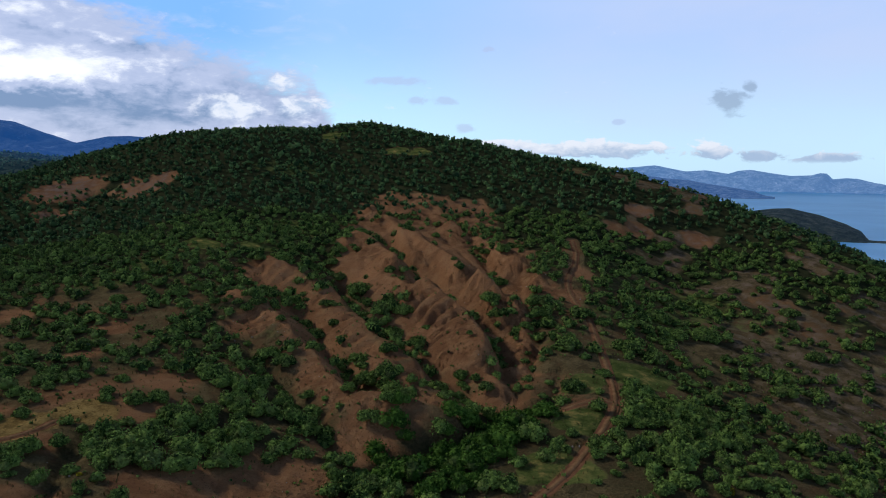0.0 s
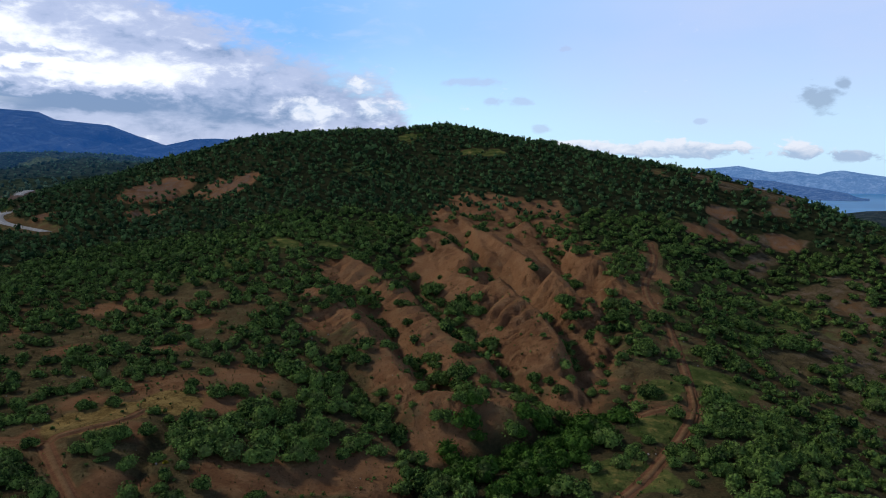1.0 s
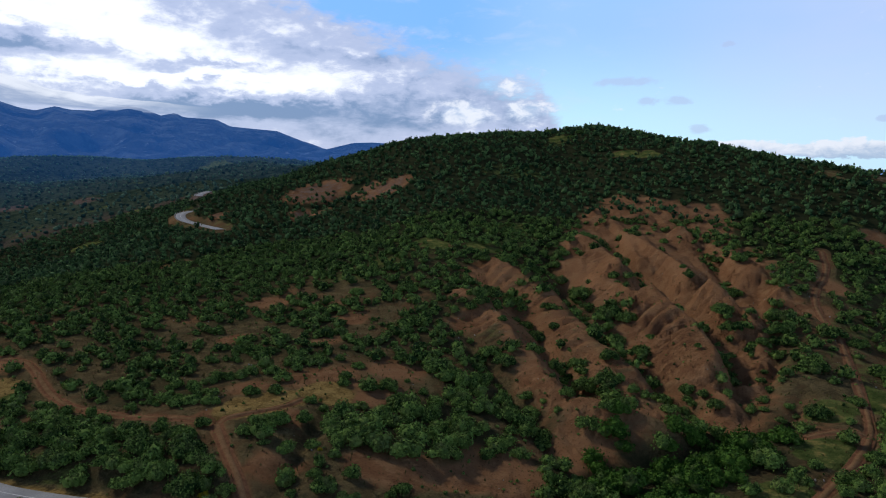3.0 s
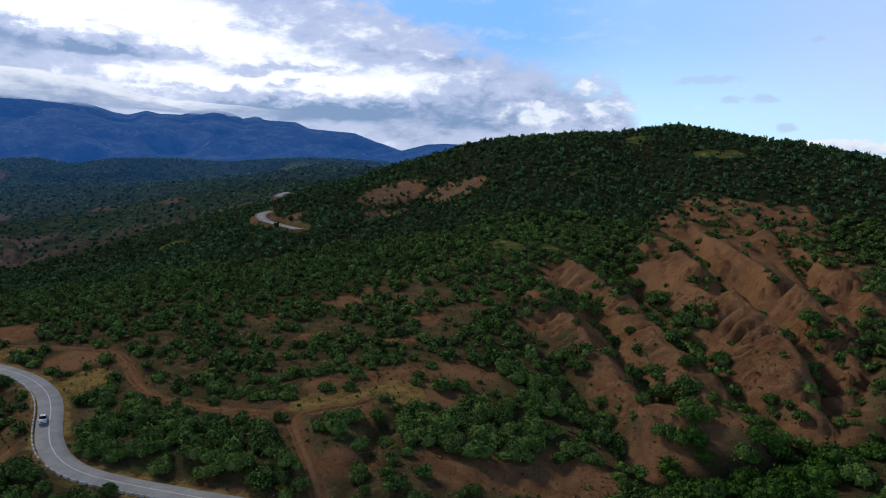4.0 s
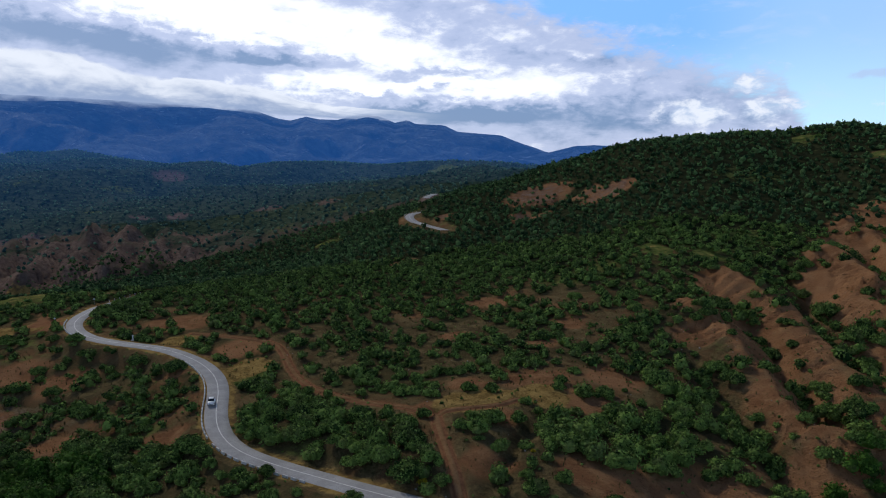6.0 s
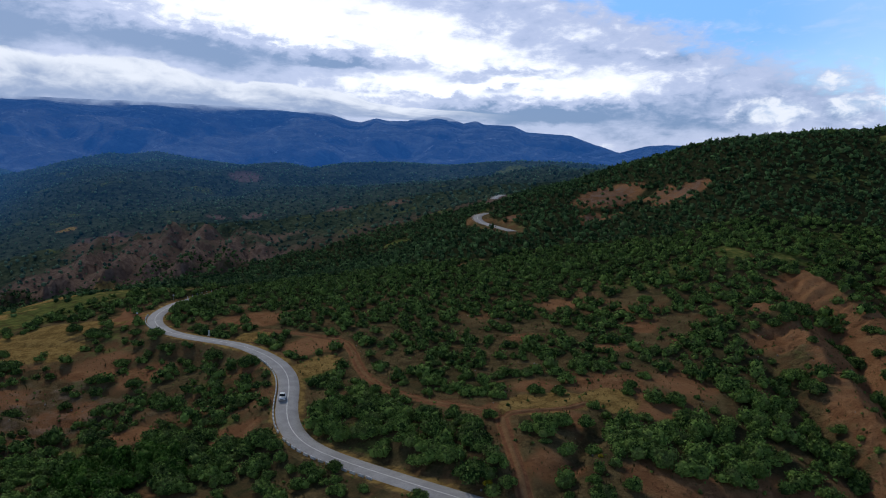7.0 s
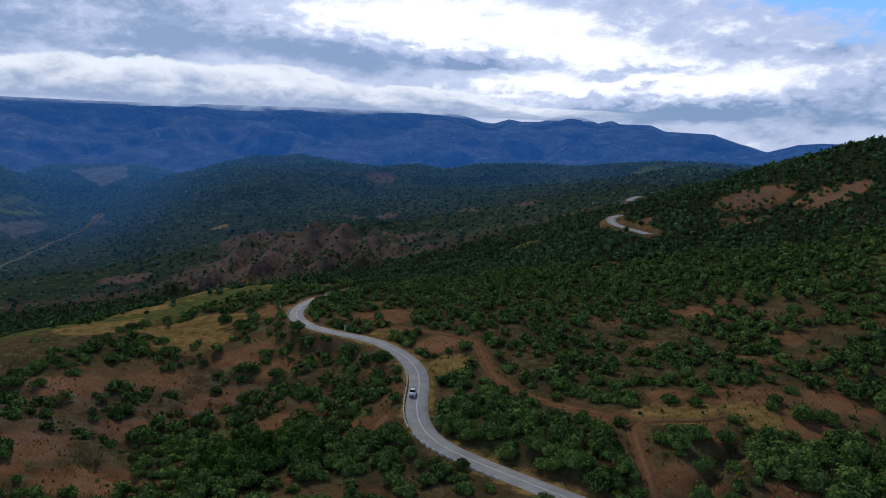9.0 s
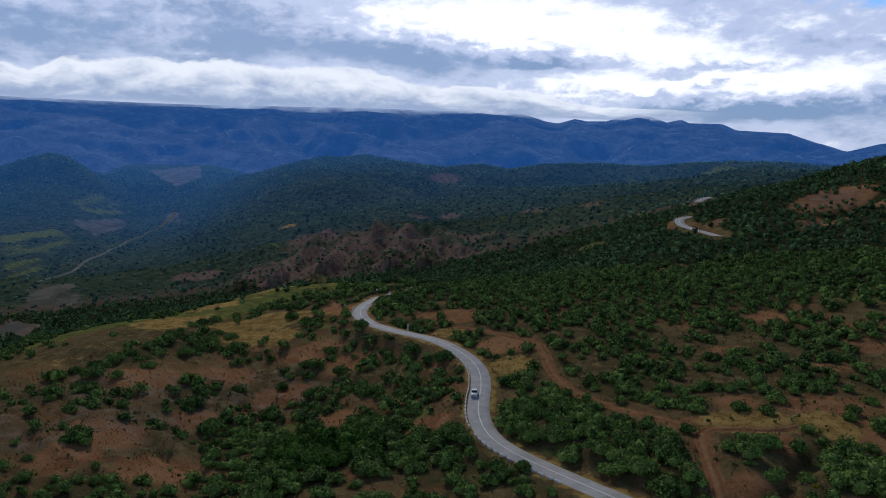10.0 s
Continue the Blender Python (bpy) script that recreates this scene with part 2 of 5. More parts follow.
FAR_ROAD = rounded([(-268, 388, 116.2), (-283, 400, 116.3), (-306, 415, 117), (-325, 427, 118.2), (-342, 445, 120), (-352, 462, 121.3), (-353, 480, 122.4), (-341, 499, 124)])
PASS_ROAD = rounded([(-388, 531, 131.8), (-398, 546, 133), (-410, 571, 134.1), (-416, 584, 134.6)])
TRACKS = [rounded(t, 1) for t in (
    [(-97, 137), (-106, 137), (-122, 138), (-134, 139), (-145, 142), (-161, 151), (-176, 162), (-187, 168), (-208, 167), (-227, 164)],
    [(-69, 108), (-77, 116), (-89, 128), (-97, 137)],
    [(-97, 137), (-92, 143), (-86, 149), (-85, 156)],
    [(4, 122), (15, 133), (26, 146), (37, 165), (47, 186), (50, 208), (52, 233), (54, 260), (50, 277), (52, 299), (61, 322), (63, 350)],
    [(47, 188), (41, 188), (32, 183)])]
# Gullies: their lines from the foot up, with the depth of the cut.
GULLIES = [
    [(20, 197, 3), (19, 212, 6), (18, 229, 7), (13, 244, 7), (7, 269, 7), (-3, 285, 7), (-12, 310, 7), (-20, 339, 6), (-29, 370, 4), (-44, 429, 1)],
    [(11, 190, 3), (4, 203, 6), (-4, 216, 7), (-15, 231, 8), (-26, 253, 8), (-39, 286, 7), (-48, 310, 5), (-60, 343, 1)],
    [(20, 221, 3), (24, 243, 5), (24, 296, 5), (19, 335, 5), (12, 367, 4), (5, 396, 1)],
    [(29, 213, 2), (33, 252, 4), (32, 289, 3), (28, 334, 1)],
    [(-3, 193, 3), (-14, 197, 5), (-24, 207, 6), (-33, 223, 6), (-43, 242, 5), (-56, 271, 3), (-70, 285, 1)],
    [(-23, 161, 3), (-30, 180, 4), (-39, 189, 4), (-51, 206, 3), (-65, 226, 1)],
    [(-66, 104, 1.5), (-71, 122, 2.6), (-74, 137, 2.4), (-76, 152, 0.5)],
    [(-24, 138, 2), (-10, 157, 4), (7, 171, 5), (18, 185, 5), (27, 185, 3), (37, 213, 1)],
    [(-233, 400, 2), (-236, 436, 4), (-226, 468, 4), (-208, 478, 1)]]
# Spurs of bare earth between the gullies: height, half width, and the line of the crest down to the nose.
SPURS = [(7, 13, [(-41, 339), (-32, 334), (-19, 296)]), (5, 13, [(-25, 288), (-13, 268), (-1, 266)]), (10, 15, [(-5, 266), (-1, 259), (8, 243), (13, 216)]), (8, 12, [(14, 284), (22, 274), (26, 254)]), (6.5, 11, [(-18, 353), (-3, 323), (9, 294)]),
         (6, 11, [(-37, 392), (-24, 365), (-11, 321)]), (6.5, 11, [(4, 371), (18, 356), (31, 316)]), (4.5, 10, [(13, 207), (16, 199)]), (4.5, 12, [(-72, 300), (-50, 281), (-35, 266), (-20, 228), (-8, 214)]), (4, 9, [(-20, 211), (-9, 197), (-4, 194)]),
         (4.5, 12, [(-73, 257), (-63, 245), (-47, 226), (-35, 208), (-27, 187)]), (5.5, 11, [(-21, 180), (-8, 177), (2, 172)]), (3, 9, [(39, 295), (33, 286)]), (4, 9, [(27, 245), (23, 229)])]
FAR_SPURS = [(11, 20, [(-735, 262), (-700, 245), (-668, 226)]), (16, 25, [(-823, 375), (-727, 308), (-670, 268)]), (16, 25, [(-792, 402), (-696, 337), (-645, 300)]), (16, 25, [(-772, 434), (-683, 364), (-628, 330)]),
             (17, 24, [(-730, 452), (-650, 385), (-606, 350)]), (15, 24, [(-661, 446), (-620, 405), (-585, 378)]), (12, 24, [(-756, 497), (-696, 482), (-615, 441)])]
# Bare ground: x, y and radius of mounds and washes.
BARE_FACE = [(-35, 312, 11), (-27, 370, 9), (-8, 347, 14), (9, 325, 11), (-1, 244, 13), (5, 219, 9), (21, 272, 11), (31, 323, 9), (37, 290, 6), (28, 230, 6), (23, 211, 6), (13, 194, 7), (-6, 186, 8),
             (-19, 168, 8), (-9, 208, 6), (-16, 219, 6), (-33, 245, 9), (-41, 265, 7), (-32, 425, 8), (14, 411, 11), (-17, 195, 5)]
BARE_SLOPE = [(-70, 292, 11), (-72, 258, 8), (-62, 237, 9), (-41, 220, 8), (-34, 200, 8), (-33, 147, 10), (-26, 187, 7), (-40, 138, 7), (48, 279, 8), (60, 308, 7), (92, 384, 7), (106, 391, 7), (138, 387, 8), (111, 413, 7)]
BARE_WEST = [(-250, 480, 24), (-183, 458, 17), (-232, 436, 13), (-297, 428, 8), (-205, 470, 9), (-87, 170, 8), (-82, 141, 5), (-74, 125, 5), (-51, 135, 10), (-41, 139, 6), (-103, 228, 7), (-101, 203, 5), (-71, 186, 8),
             (-73, 166, 6), (-133, 199, 5), (-235, 300, 5), (-147, 243, 6), (-42, 237, 8), (-102, 158, 6), (-102, 138, 4)]
BARE_MID = [(-237, 312, 5), (-152, 237, 5), (-114, 249, 10), (-97, 232, 8), (-90, 184, 7), (-86, 165, 7), (-71, 194, 4), (-68, 165, 6), (-99, 150, 5), (-142, 252, 7), (-62, 182, 5), (-66, 242, 5), (-179, 312, 6), (-354, 302, 18), (-239, 311, 4), (-139, 211, 5), (-96, 215, 8), (-118, 207, 6), (-82, 168, 7), (-104, 163, 5), (-81, 199, 5), (-64, 183, 5), (-188, 199, 5), (-157, 208, 5), (-200, 233, 6), (-129, 246, 5)]
BARE_SPUR = [(-206, 34, 10), (-193, 22, 8), (-253, 80, 11), (-213, 60, 8), (-254, 115, 11), (-255, 53, 11), (-231, 118, 8), (-225, 90, 10), (-182, 40, 9), (-186, 92, 7), (-156, 105, 5), (-242, 171, 12), (-312, 213, 12), (-192, 160, 8)]
BARE_FAR = [(-752, 370, 39), (-724, 428, 30), (-851, 387, 37), (-700, 445, 26), (-741, 265, 22), (-670, 487, 19), (-618, 341, 22), (-750, 314, 26), (-812, 226, 27), (-802, 563, 19), (-709, 633, 19), (-635, 660, 18), (-830, 527, 15), (-1154, 796, 33), (-953, 390, 15)]
DRY = [(-94, 144, 7), (-88, 152, 6), (-80, 160, 6), (-953, 390, 12), (-311, 115, 14), (-292, 103, 11), (-307, 126, 10), (-284, 111, 11), (-319, 104, 9), (-334, 78, 12), (-389, 117, 13), (-613, 290, 21), (-175, 146, 7), (-172, 137, 4), (-295, 145, 7), (-222, 156, 6), (-242, 143, 4), (-420, 160, 20), (-350, 90, 12), (-613, 290, 15)]
MEADOW = [(-84, 558, 9), (-34, 512, 9), (-16, 510, 8), (-103, 316, 7), (-83, 320, 6), (-72, 297, 5), (-417, 431, 9), (-167, 142, 6), (36, 175, 7), (59, 213, 11), (26, 150, 8), (41, 201, 7), (-110, 322, 5), (-640, 1060, 45), (-800, 1150, 32), (-735, 1110, 36)]
STONY = [(-112, 168, 16), (-235, 70, 22), (-180, 95, 16), (-60, 230, 20), (20, 300, 30), (-150, 230, 18), (60, 250, 20)]
THICK = [(-63, 145, 9), (-58, 156, 9), (-47, 156, 9), (-37, 158, 8), (-31, 170, 6), (-76, 165, 7), (-77, 142, 5), (-50, 184, 7), (-66, 196, 7), (-55, 163, 8), (-54, 184, 7), (-64, 186, 6), (-89, 195, 7), (-108, 195, 8),
         (-20, 151, 7), (-12, 166, 8), (-1, 150, 9), (10, 177, 8), (15, 150, 7), (24, 176, 8), (3, 143, 8), (52, 195, 7), (54, 225, 7), (75, 215, 9), (62, 172, 7), (84, 190, 9), (70, 250, 8),
         (-2, 152, 14), (-15, 146, 10), (16, 170, 11), (36, 232, 8), (45, 250, 8), (-27, 256, 8), (-19, 261, 7), (-53, 303, 7), (54, 181, 8), (70, 186, 10), (-13, 196, 7), (-51, 182, 11), (-52, 149, 11), (52, 152, 8),
         (-128, 122, 12), (-97, 111, 7), (-57, 150, 12), (-46, 156, 9), (-44, 172, 7), (-186, 123, 11), (-149, 96, 10), (-103, 190, 9), (-89, 203, 6)]
THICK_SPUR = [(-288, 176, 5), (-296, 190, 6), (-303, 208, 6), (-311, 228, 7), (-322, 248, 7), (-280, 43, 5), (-287, 54, 5), (-297, 69, 5), (-309, 86, 5), (-323, 102, 5), (-327, 117, 5), (-324, 135, 6), (-326, 154, 6), (-334, 174, 6), (-351, 204, 6), (-266, 27, 5), (-246, 19, 4), (-132, 120, 9), (-143, 119, 6), (-167, 90, 13), (-158, 63, 12), (-199, 136, 4), (-179, 110, 9), (-194, 66, 8), (-225, 58, 8), (-282, 55, 9), (-298, 82, 10), (-321, 170, 11), (-298, 190, 8), (-295, 134, 5)]


# Fields on the valley floor: their corners, and what grows there.
FIELDS = [([(-862, 62), (-884, 79), (-871, 110), (-754, 102), (-731, 74), (-773, 57)], "tilled"), ([(-1613, 130), (-1629, 201), (-1753, 367), (-1654, 289), (-1561, 135)], "grass"), ([(-1529, 179), (-1646, 321), (-1547, 296), (-1398, 216)], "tilled"),
          ([(-1644, 198), (-1785, 255), (-1833, 303), (-1742, 322)], "crop"), ([(-1392, 70), (-1430, 157), (-1374, 163), (-1298, 65)], "grass"), ([(-1242, 62), (-1334, 163), (-1248, 164), (-1140, 56)], "crop"), ([(-2397, 521), (-2540, 728), (-2181, 632), (-1948, 492)], "tilled"), ([(-1699, 403), (-1664, 437), (-1543, 397), (-1576, 376)], "tilled"),
          ([(-941, 120), (-1152, 200), (-1435, 340), (-1228, 247)], "crop"), ([(-1100, 55), (-1140, 110), (-1000, 95), (-940, 50)], "crop"), ([(-650, 20), (-700, 40), (-640, 60), (-590, 40)], "tilled"), ([(-299, 21), (-312, 55), (-294, 50), (-281, 24)], "stubble"), ([(-312, 55), (-376, 105), (-345, 125), (-314, 78)], "stubble"),
          ([(-560, 150), (-560, 190), (-392, 158), (-372, 130)], "stubble"), ([(-560, 250), (-560, 275), (-350, 172), (-362, 158)], "stubble")]
RIVER = [(-1687, 425), (-1566, 371), (-1452, 302), (-1226, 213), (-1048, 147), (-956, 115), (-892, 75)]
HEDGE = [(-271, 27), (-270, 34), (-276, 41), (-281, 48), (-284, 55), (-291, 62), (-301, 69), (-308, 75), (-314, 80), (-324, 88), (-330, 94), (-335, 101), (-338, 112), (-336, 122), (-331, 132), (-326, 141), (-306, 94), (-287, 80), (-296, 96), (-280, 94), (-285, 74), (-268, 57), (-248, 32), (-262, 38), (-254, 44), (-298, 88)]
BADLAND_FACE, BADLAND_FOOT = [(-46, 336), (-43, 410), (-22, 423), (24, 412), (40, 305), (31, 231), (15, 190), (3, 208), (-17, 239)], [(-83, 274), (-74, 302), (-50, 282), (-15, 226), (3, 177), (-20, 158), (-33, 186), (-60, 222)]
BADLAND_FAR = [(-700, 225), (-890, 395), (-850, 480), (-669, 519), (-583, 410), (-560, 300)]
LUSH = [(-12, 166, 8), (-1, 150, 10), (10, 174, 9), (10, 158, 9), (24, 176, 7), (17, 176, 10), (12, 171, 9), (-5, 171, 7), (36, 209, 6), (-2, 152, 13), (22, 225, 5), (-165, 75, 14)]


def patches(x, y, blobs, soft=0.5):
    """How far each place lies within any of the round patches, 0 to 1, with frayed edges."""
    best = np.zeros(np.shape(x))
    px, py = x + 4 * rough(x, y, 12, 2, 21), y + 4 * rough(x, y, 12, 2, 22)
    for bx, by, size in blobs:
        best = np.maximum(best, 1 - smooth(1 - soft, 1 + soft, np.hypot(px - bx, py - by) / size))
    return best


def in_field(x, y, corners, soft):
    """1 inside the field, 0 outside, with an edge soft metres wide."""
    centre = np.mean(corners, 0)
    depth = np.full(np.shape(x), 1e9)
    for a, b in zip(corners, corners[1:] + corners[:1]):
        nx, ny = b[1] - a[1], a[0] - b[0]
        size = math.hypot(nx, ny)
        side = 1 if (centre[0] - a[0]) * nx + (centre[1] - a[1]) * ny > 0 else -1
        depth = np.minimum(depth, ((x - a[0]) * nx + (y - a[1]) * ny) * side / size)
    return smooth(-soft, soft, depth + 1.2 * soft * rough(x, y, 2.6 * soft, 3, 25))


def base_height(x, y):
    x, y = np.asarray(x, float), np.asarray(y, float)
    shape = x.shape
    q = squeeze(x.ravel(), y.ravel())
    z = np.empty(len(q))
    for k in range(0, len(q), 20000):
        part_q = q[k:k + 20000]
        d2 = ((part_q[:, None] - KNOTS[None]) ** 2).sum(-1)
        z[k:k + 20000] = kernel(d2) @ WEIGHTS[:count] + WEIGHTS[count] + part_q @ WEIGHTS[count + 1:]
    return z.reshape(shape)


# Crest of the far ridges, 1.9 km out: bearing in degrees and height.
FAR_CREST = [(-100, 175), (-87, 180), (-83.9, 212), (-81.5, 190), (-78.9, 144), (-75.9, 111), (-72.3, 140), (-69, 166), (-67.3, 186), (-65.1, 208), (-63.8, 200), (-61.6, 208), (-59.4, 193), (-55.7, 177), (-52.8, 188), (-50.5, 172), (-47.9, 187), (-44, 191), (-39.8, 185), (-37, 193), (-34, 199), (-31, 196), (-27, 190), (0, 190)]


def far_crests(x, y, r, z):
    """Ends the far ridges at their crests; behind them the land falls, but for one field that rises to the mountain's foot."""
    bearing = np.degrees(np.arctan2(x, y))
    top = np.interp(bearing, [c[0] for c in FAR_CREST], [c[1] for c in FAR_CREST])
    cap = np.where(r < 1900, 150 + r / 1900 * (top - 150), top - 0.08 * (r - 1900))
    cut = np.minimum(z, cap - 2 + 2.5 * rough(x, y, 90, 3, 14))
    z = z + (cut - z) * smooth(850, 1100, r) * smooth(10, -10, bearing) * smooth(-112, -104, bearing)
    foot = smooth(-83, -78.5, bearing) * smooth(-66, -73.5, bearing) * smooth(1900, 2050, r) * smooth(3100, 2650, r)
    return z + (114 + 0.10 * (r - 2000) - z) * foot


def spur_rise(x, y, spurs):
    """Rounded spurs, fluted by rills that run down from the crest on both sides."""
    rise = np.zeros(x.shape)
    px, py = x + 2.2 * rough(x, y, 14, 2, 61), y + 2.2 * rough(x, y, 14, 2, 62)
    for tall, half, line in spurs:
        near = (np.abs(px - line[1][0]) < 9 * half) & (np.abs(py - line[1][1]) < 9 * half)
        if not near.any():
            continue
        qx, qy = px[near], py[near]
        d, _, share = along(qx, qy, line)
        run = share * sum(math.dist(a, b) for a, b in zip(line, line[1:]))
        round_nose = np.arctan2(qy - line[-1][1], qx - line[-1][0]) * np.exp(-np.hypot(qx - line[-1][0], qy - line[-1][1]) / half) * 9
        u = np.clip(1 - d / half, 0, 1)
        flute = np.abs(np.sin(run * 6.6 / half + round_nose + 1.3 * rough(qx, qy, 7, 2, 63))) ** 0.9
        rise[near] = np.maximum(rise[near], tall * (0.6 * u + 0.4 * smooth(0, 1, u) - (0.15 + 0.35 * smooth(205, 240, np.hypot(qx, qy))) * (1 - flute) * 4 * u * (1 - u) * smooth(0.0, 0.3, u)))
    return rise


def height(x, y):
    x, y = np.asarray(x, float), np.asarray(y, float)
    r = np.hypot(x, y)
    z = base_height(x, y)
    z = z + rough(x, y, 45, 4, 3) * 1.8 * smooth(60, 200, r) + ((1 - 2 * np.abs(rough(x * 0.9 + y * 0.4, y * 0.9 - x * 0.4, 420, 4, 9))) * 34 - 14) * smooth(850, 1300, r) * smooth(70, 130, z)
    z = far_crests(x, y, r, z)
    wx, wy = x + 4 * rough(x, y, 20, 2, 31), y + 4 * rough(x, y, 20, 2, 47)
    for line in GULLIES:
        d, deep, _ = along(wx, wy, line)
        z = z - 1.2 * deep * np.exp(-(d / (1.5 + deep * 0.75)) ** 1.25)
    # rills on bare faces, on the seaward flank and on the far badlands
    bare = np.maximum(patches(x, y, BARE_FACE + BARE_SLOPE, 0.6), np.maximum(in_field(x, y, BADLAND_FACE, 9), 0.7 * in_field(x, y, BADLAND_FOOT, 6)))
    z = z - bare * (np.abs(rough(x + 0.4 * y, y * 0.45, 9, 3, 81)) < 0.16) * 0.35 
    across, down = 0.96 * x + 0.27 * y, 0.96 * y - 0.27 * x
    across = across + 3.5 * rough(x, y, 26, 2, 86)
    z = z + spur_rise(x, y, SPURS + FAR_SPURS)
    z = z - bare * 1.3 * (1 - np.abs(rough(across, down * 0.34, 18, 2, 87))) ** 3 - bare * 0.8 * (1 - np.abs(rough(across + 1.5 * rough(x, y, 8, 2, 85), down * 0.2, 7, 2, 88))) ** 3
    flank = smooth(55, 120, x - 0.1 * (y - 200)) * smooth(480, 380, y) * smooth(130, 200, r)
    z = z - flank * 2.6 * (1 - np.abs(rough(x + 0.35 * y, y * 0.22, 16, 3, 91))) ** 3
    spur = smooth(-150, -190, x) * smooth(130, 110, y) * smooth(-20, 10, y) * smooth(380, 300, r)
    z = z - spur * 2.4 * (1 - np.abs(rough(x * 0.25, y - 0.3 * x, 15, 3, 95))) ** 3
    waste = np.exp(-(((x + 740) / 230) ** 2 + ((y - 370) / 170) ** 2))
    z = z + waste * 13 * (0.45 - (1 - np.abs(rough(x * 0.82 + y * 0.57 + 12 * rough(x, y, 60, 2, 103), (y * 0.82 - x * 0.57) * 0.3, 34, 3, 101))) ** 2)
    for line, half in ((ROAD, 3.8), (FAR_ROAD, 3.6), (PASS_ROAD, 3.6)):
        d, level, _ = along(x, y, line)
        k = 1 - smooth(half, half + 8, d)
        z = z * (1 - k) + level * k
    for line in TRACKS:
        d, _, _ = along(x, y, line)
        z = z - 0.5 * (1 - smooth(1.2, 2.6, d)) + 0.25 * (1 - smooth(0.0, 0.6, d))
    return z


def wooded(x, y):
    """How thickly shrubs stand, 0 to 1."""
    r = np.hypot(x, y)
    n = 0.5 + 0.55 * rough(x, y, 15, 3, 71) + 0.25 * rough(x, y, 80, 2, 75)
    upper = smooth(330, 430, y - 0.25 * x) * smooth(130, 40, x)
    west = smooth(-120, -220, x) * smooth(200, 260, y)
    middle = smooth(-50, -85, x - 0.1 * (y - 200)) * smooth(165, 200, y + 0.1 * x)
    want = 0.64 + 0.50 * upper + 0.18 * np.maximum(west, middle)
    flank = smooth(75, 120, x) * smooth(900, 700, r)
    want = want - 0.03 * flank + 0.1 * flank * smooth(330, 420, y)
    spur = smooth(-170, -200, x) * smooth(135, 115, y) * smooth(420, 380, r)
    want = want - 0.22 * spur
    want = want + 0.25 * smooth(380, 480, r) * smooth(-280, -330, x)
    want = np.maximum(want, 0.98 * patches(x, y, THICK + THICK_SPUR, 0.35))
    want = want - 0.85 * patches(x, y, BARE_FACE, 0.4) - 0.6 * patches(x, y, BARE_SLOPE + BARE_WEST + BARE_MID + BARE_SPUR, 0.4) - 0.35 * patches(x, y, BARE_FAR, 0.4)
    want = want + 0.10 * smooth(700, 900, r)
    k = smooth(-0.30, 0.28, n - (1 - want)) ** 1.3 * (1 - 0.93 * patches(x, y, DRY + MEADOW, 0.25))
    k = k * (1 - 0.72 * patches(x, y, [(-262, 478, 13), (-246, 484, 13), (-230, 484, 9), (-190, 455, 10), (-176, 461, 11), (-206, 466, 9), (-232, 436, 8), (-297, 428, 8)], 0.5))
    for corners, _ in FIELDS:
        k = k * (1 - in_field(x, y, corners, 5))
    floor = np.zeros(np.shape(x))
    for line in GULLIES[:5]:
        floor = np.maximum(floor, 1 - smooth(3, 6.5, along(x, y, line)[0]))
    k = k * (1 - in_field(x, y, BADLAND_FACE, 9) * (0.86 - 0.72 * floor - 0.42 * smooth(310, 390, y))) * (1 - in_field(x, y, BADLAND_FOOT, 5) * (0.38 - 0.3 * floor)) * (1 - 0.1 * in_field(x, y, BADLAND_FAR, 40))
    plain = smooth(750, 850, r) * smooth(0.30, 0.22, y / np.maximum(-x, 1)) * smooth(1900, 1700, r)
    k = k * (1 - 0.72 * plain)
    d = along(x, y, RIVER)[0]
    k = np.maximum(k, 0.95 * smooth(8, 14, d) * smooth(44, 30, d + 10 * rough(x, y, 60, 2, 77)) * smooth(800, 900, r))
    d = along(x, y, ROAD)[0]
    k = np.maximum(k, smooth(5.2, 6.2, d) * smooth(13, 10, d) * smooth(166, 172, y))
    for line in TRACKS:
        d, _, _ = along(x, y, line)
        k = k * smooth(2.0, 4.0, d)
    for line, clear in ((ROAD, 4.6), (FAR_ROAD, 8.0), (PASS_ROAD, 9.0)):
        d, _, _ = along(x, y, line)
        k = k * smooth(clear, clear + 2, d)
    return np.clip(k, 0, 1)

# Shrubs that stand out singly: x, y and radius.
SHRUBS_UPPER = [(-18, 362, 4.9), (-3, 358, 2.9), (-39, 344, 4.7), (-32, 341, 5.2), (-47, 328, 4.5), (-48, 318, 3.8), (33, 347, 3.5), (21, 341, 3.4), (28, 327, 4.5), (24, 304, 4.7), (-21, 290, 2.9), (-19, 284, 2.1),
                (5, 302, 1.9), (-32, 282, 5.8), (-19, 259, 5.9), (-13, 254, 4.7), (-5, 240, 1.8), (18, 264, 4.4), (20, 256, 3.5), (19, 287, 2.3), (9, 223, 1.4), (-48, 253, 3.5), (-43, 244, 4.6), (-37, 246, 2.5),
                (-38, 280, 3.9), (-42, 261, 3.1), (-64, 266, 4.2), (-58, 270, 4.3), (-63, 246, 3.5)]
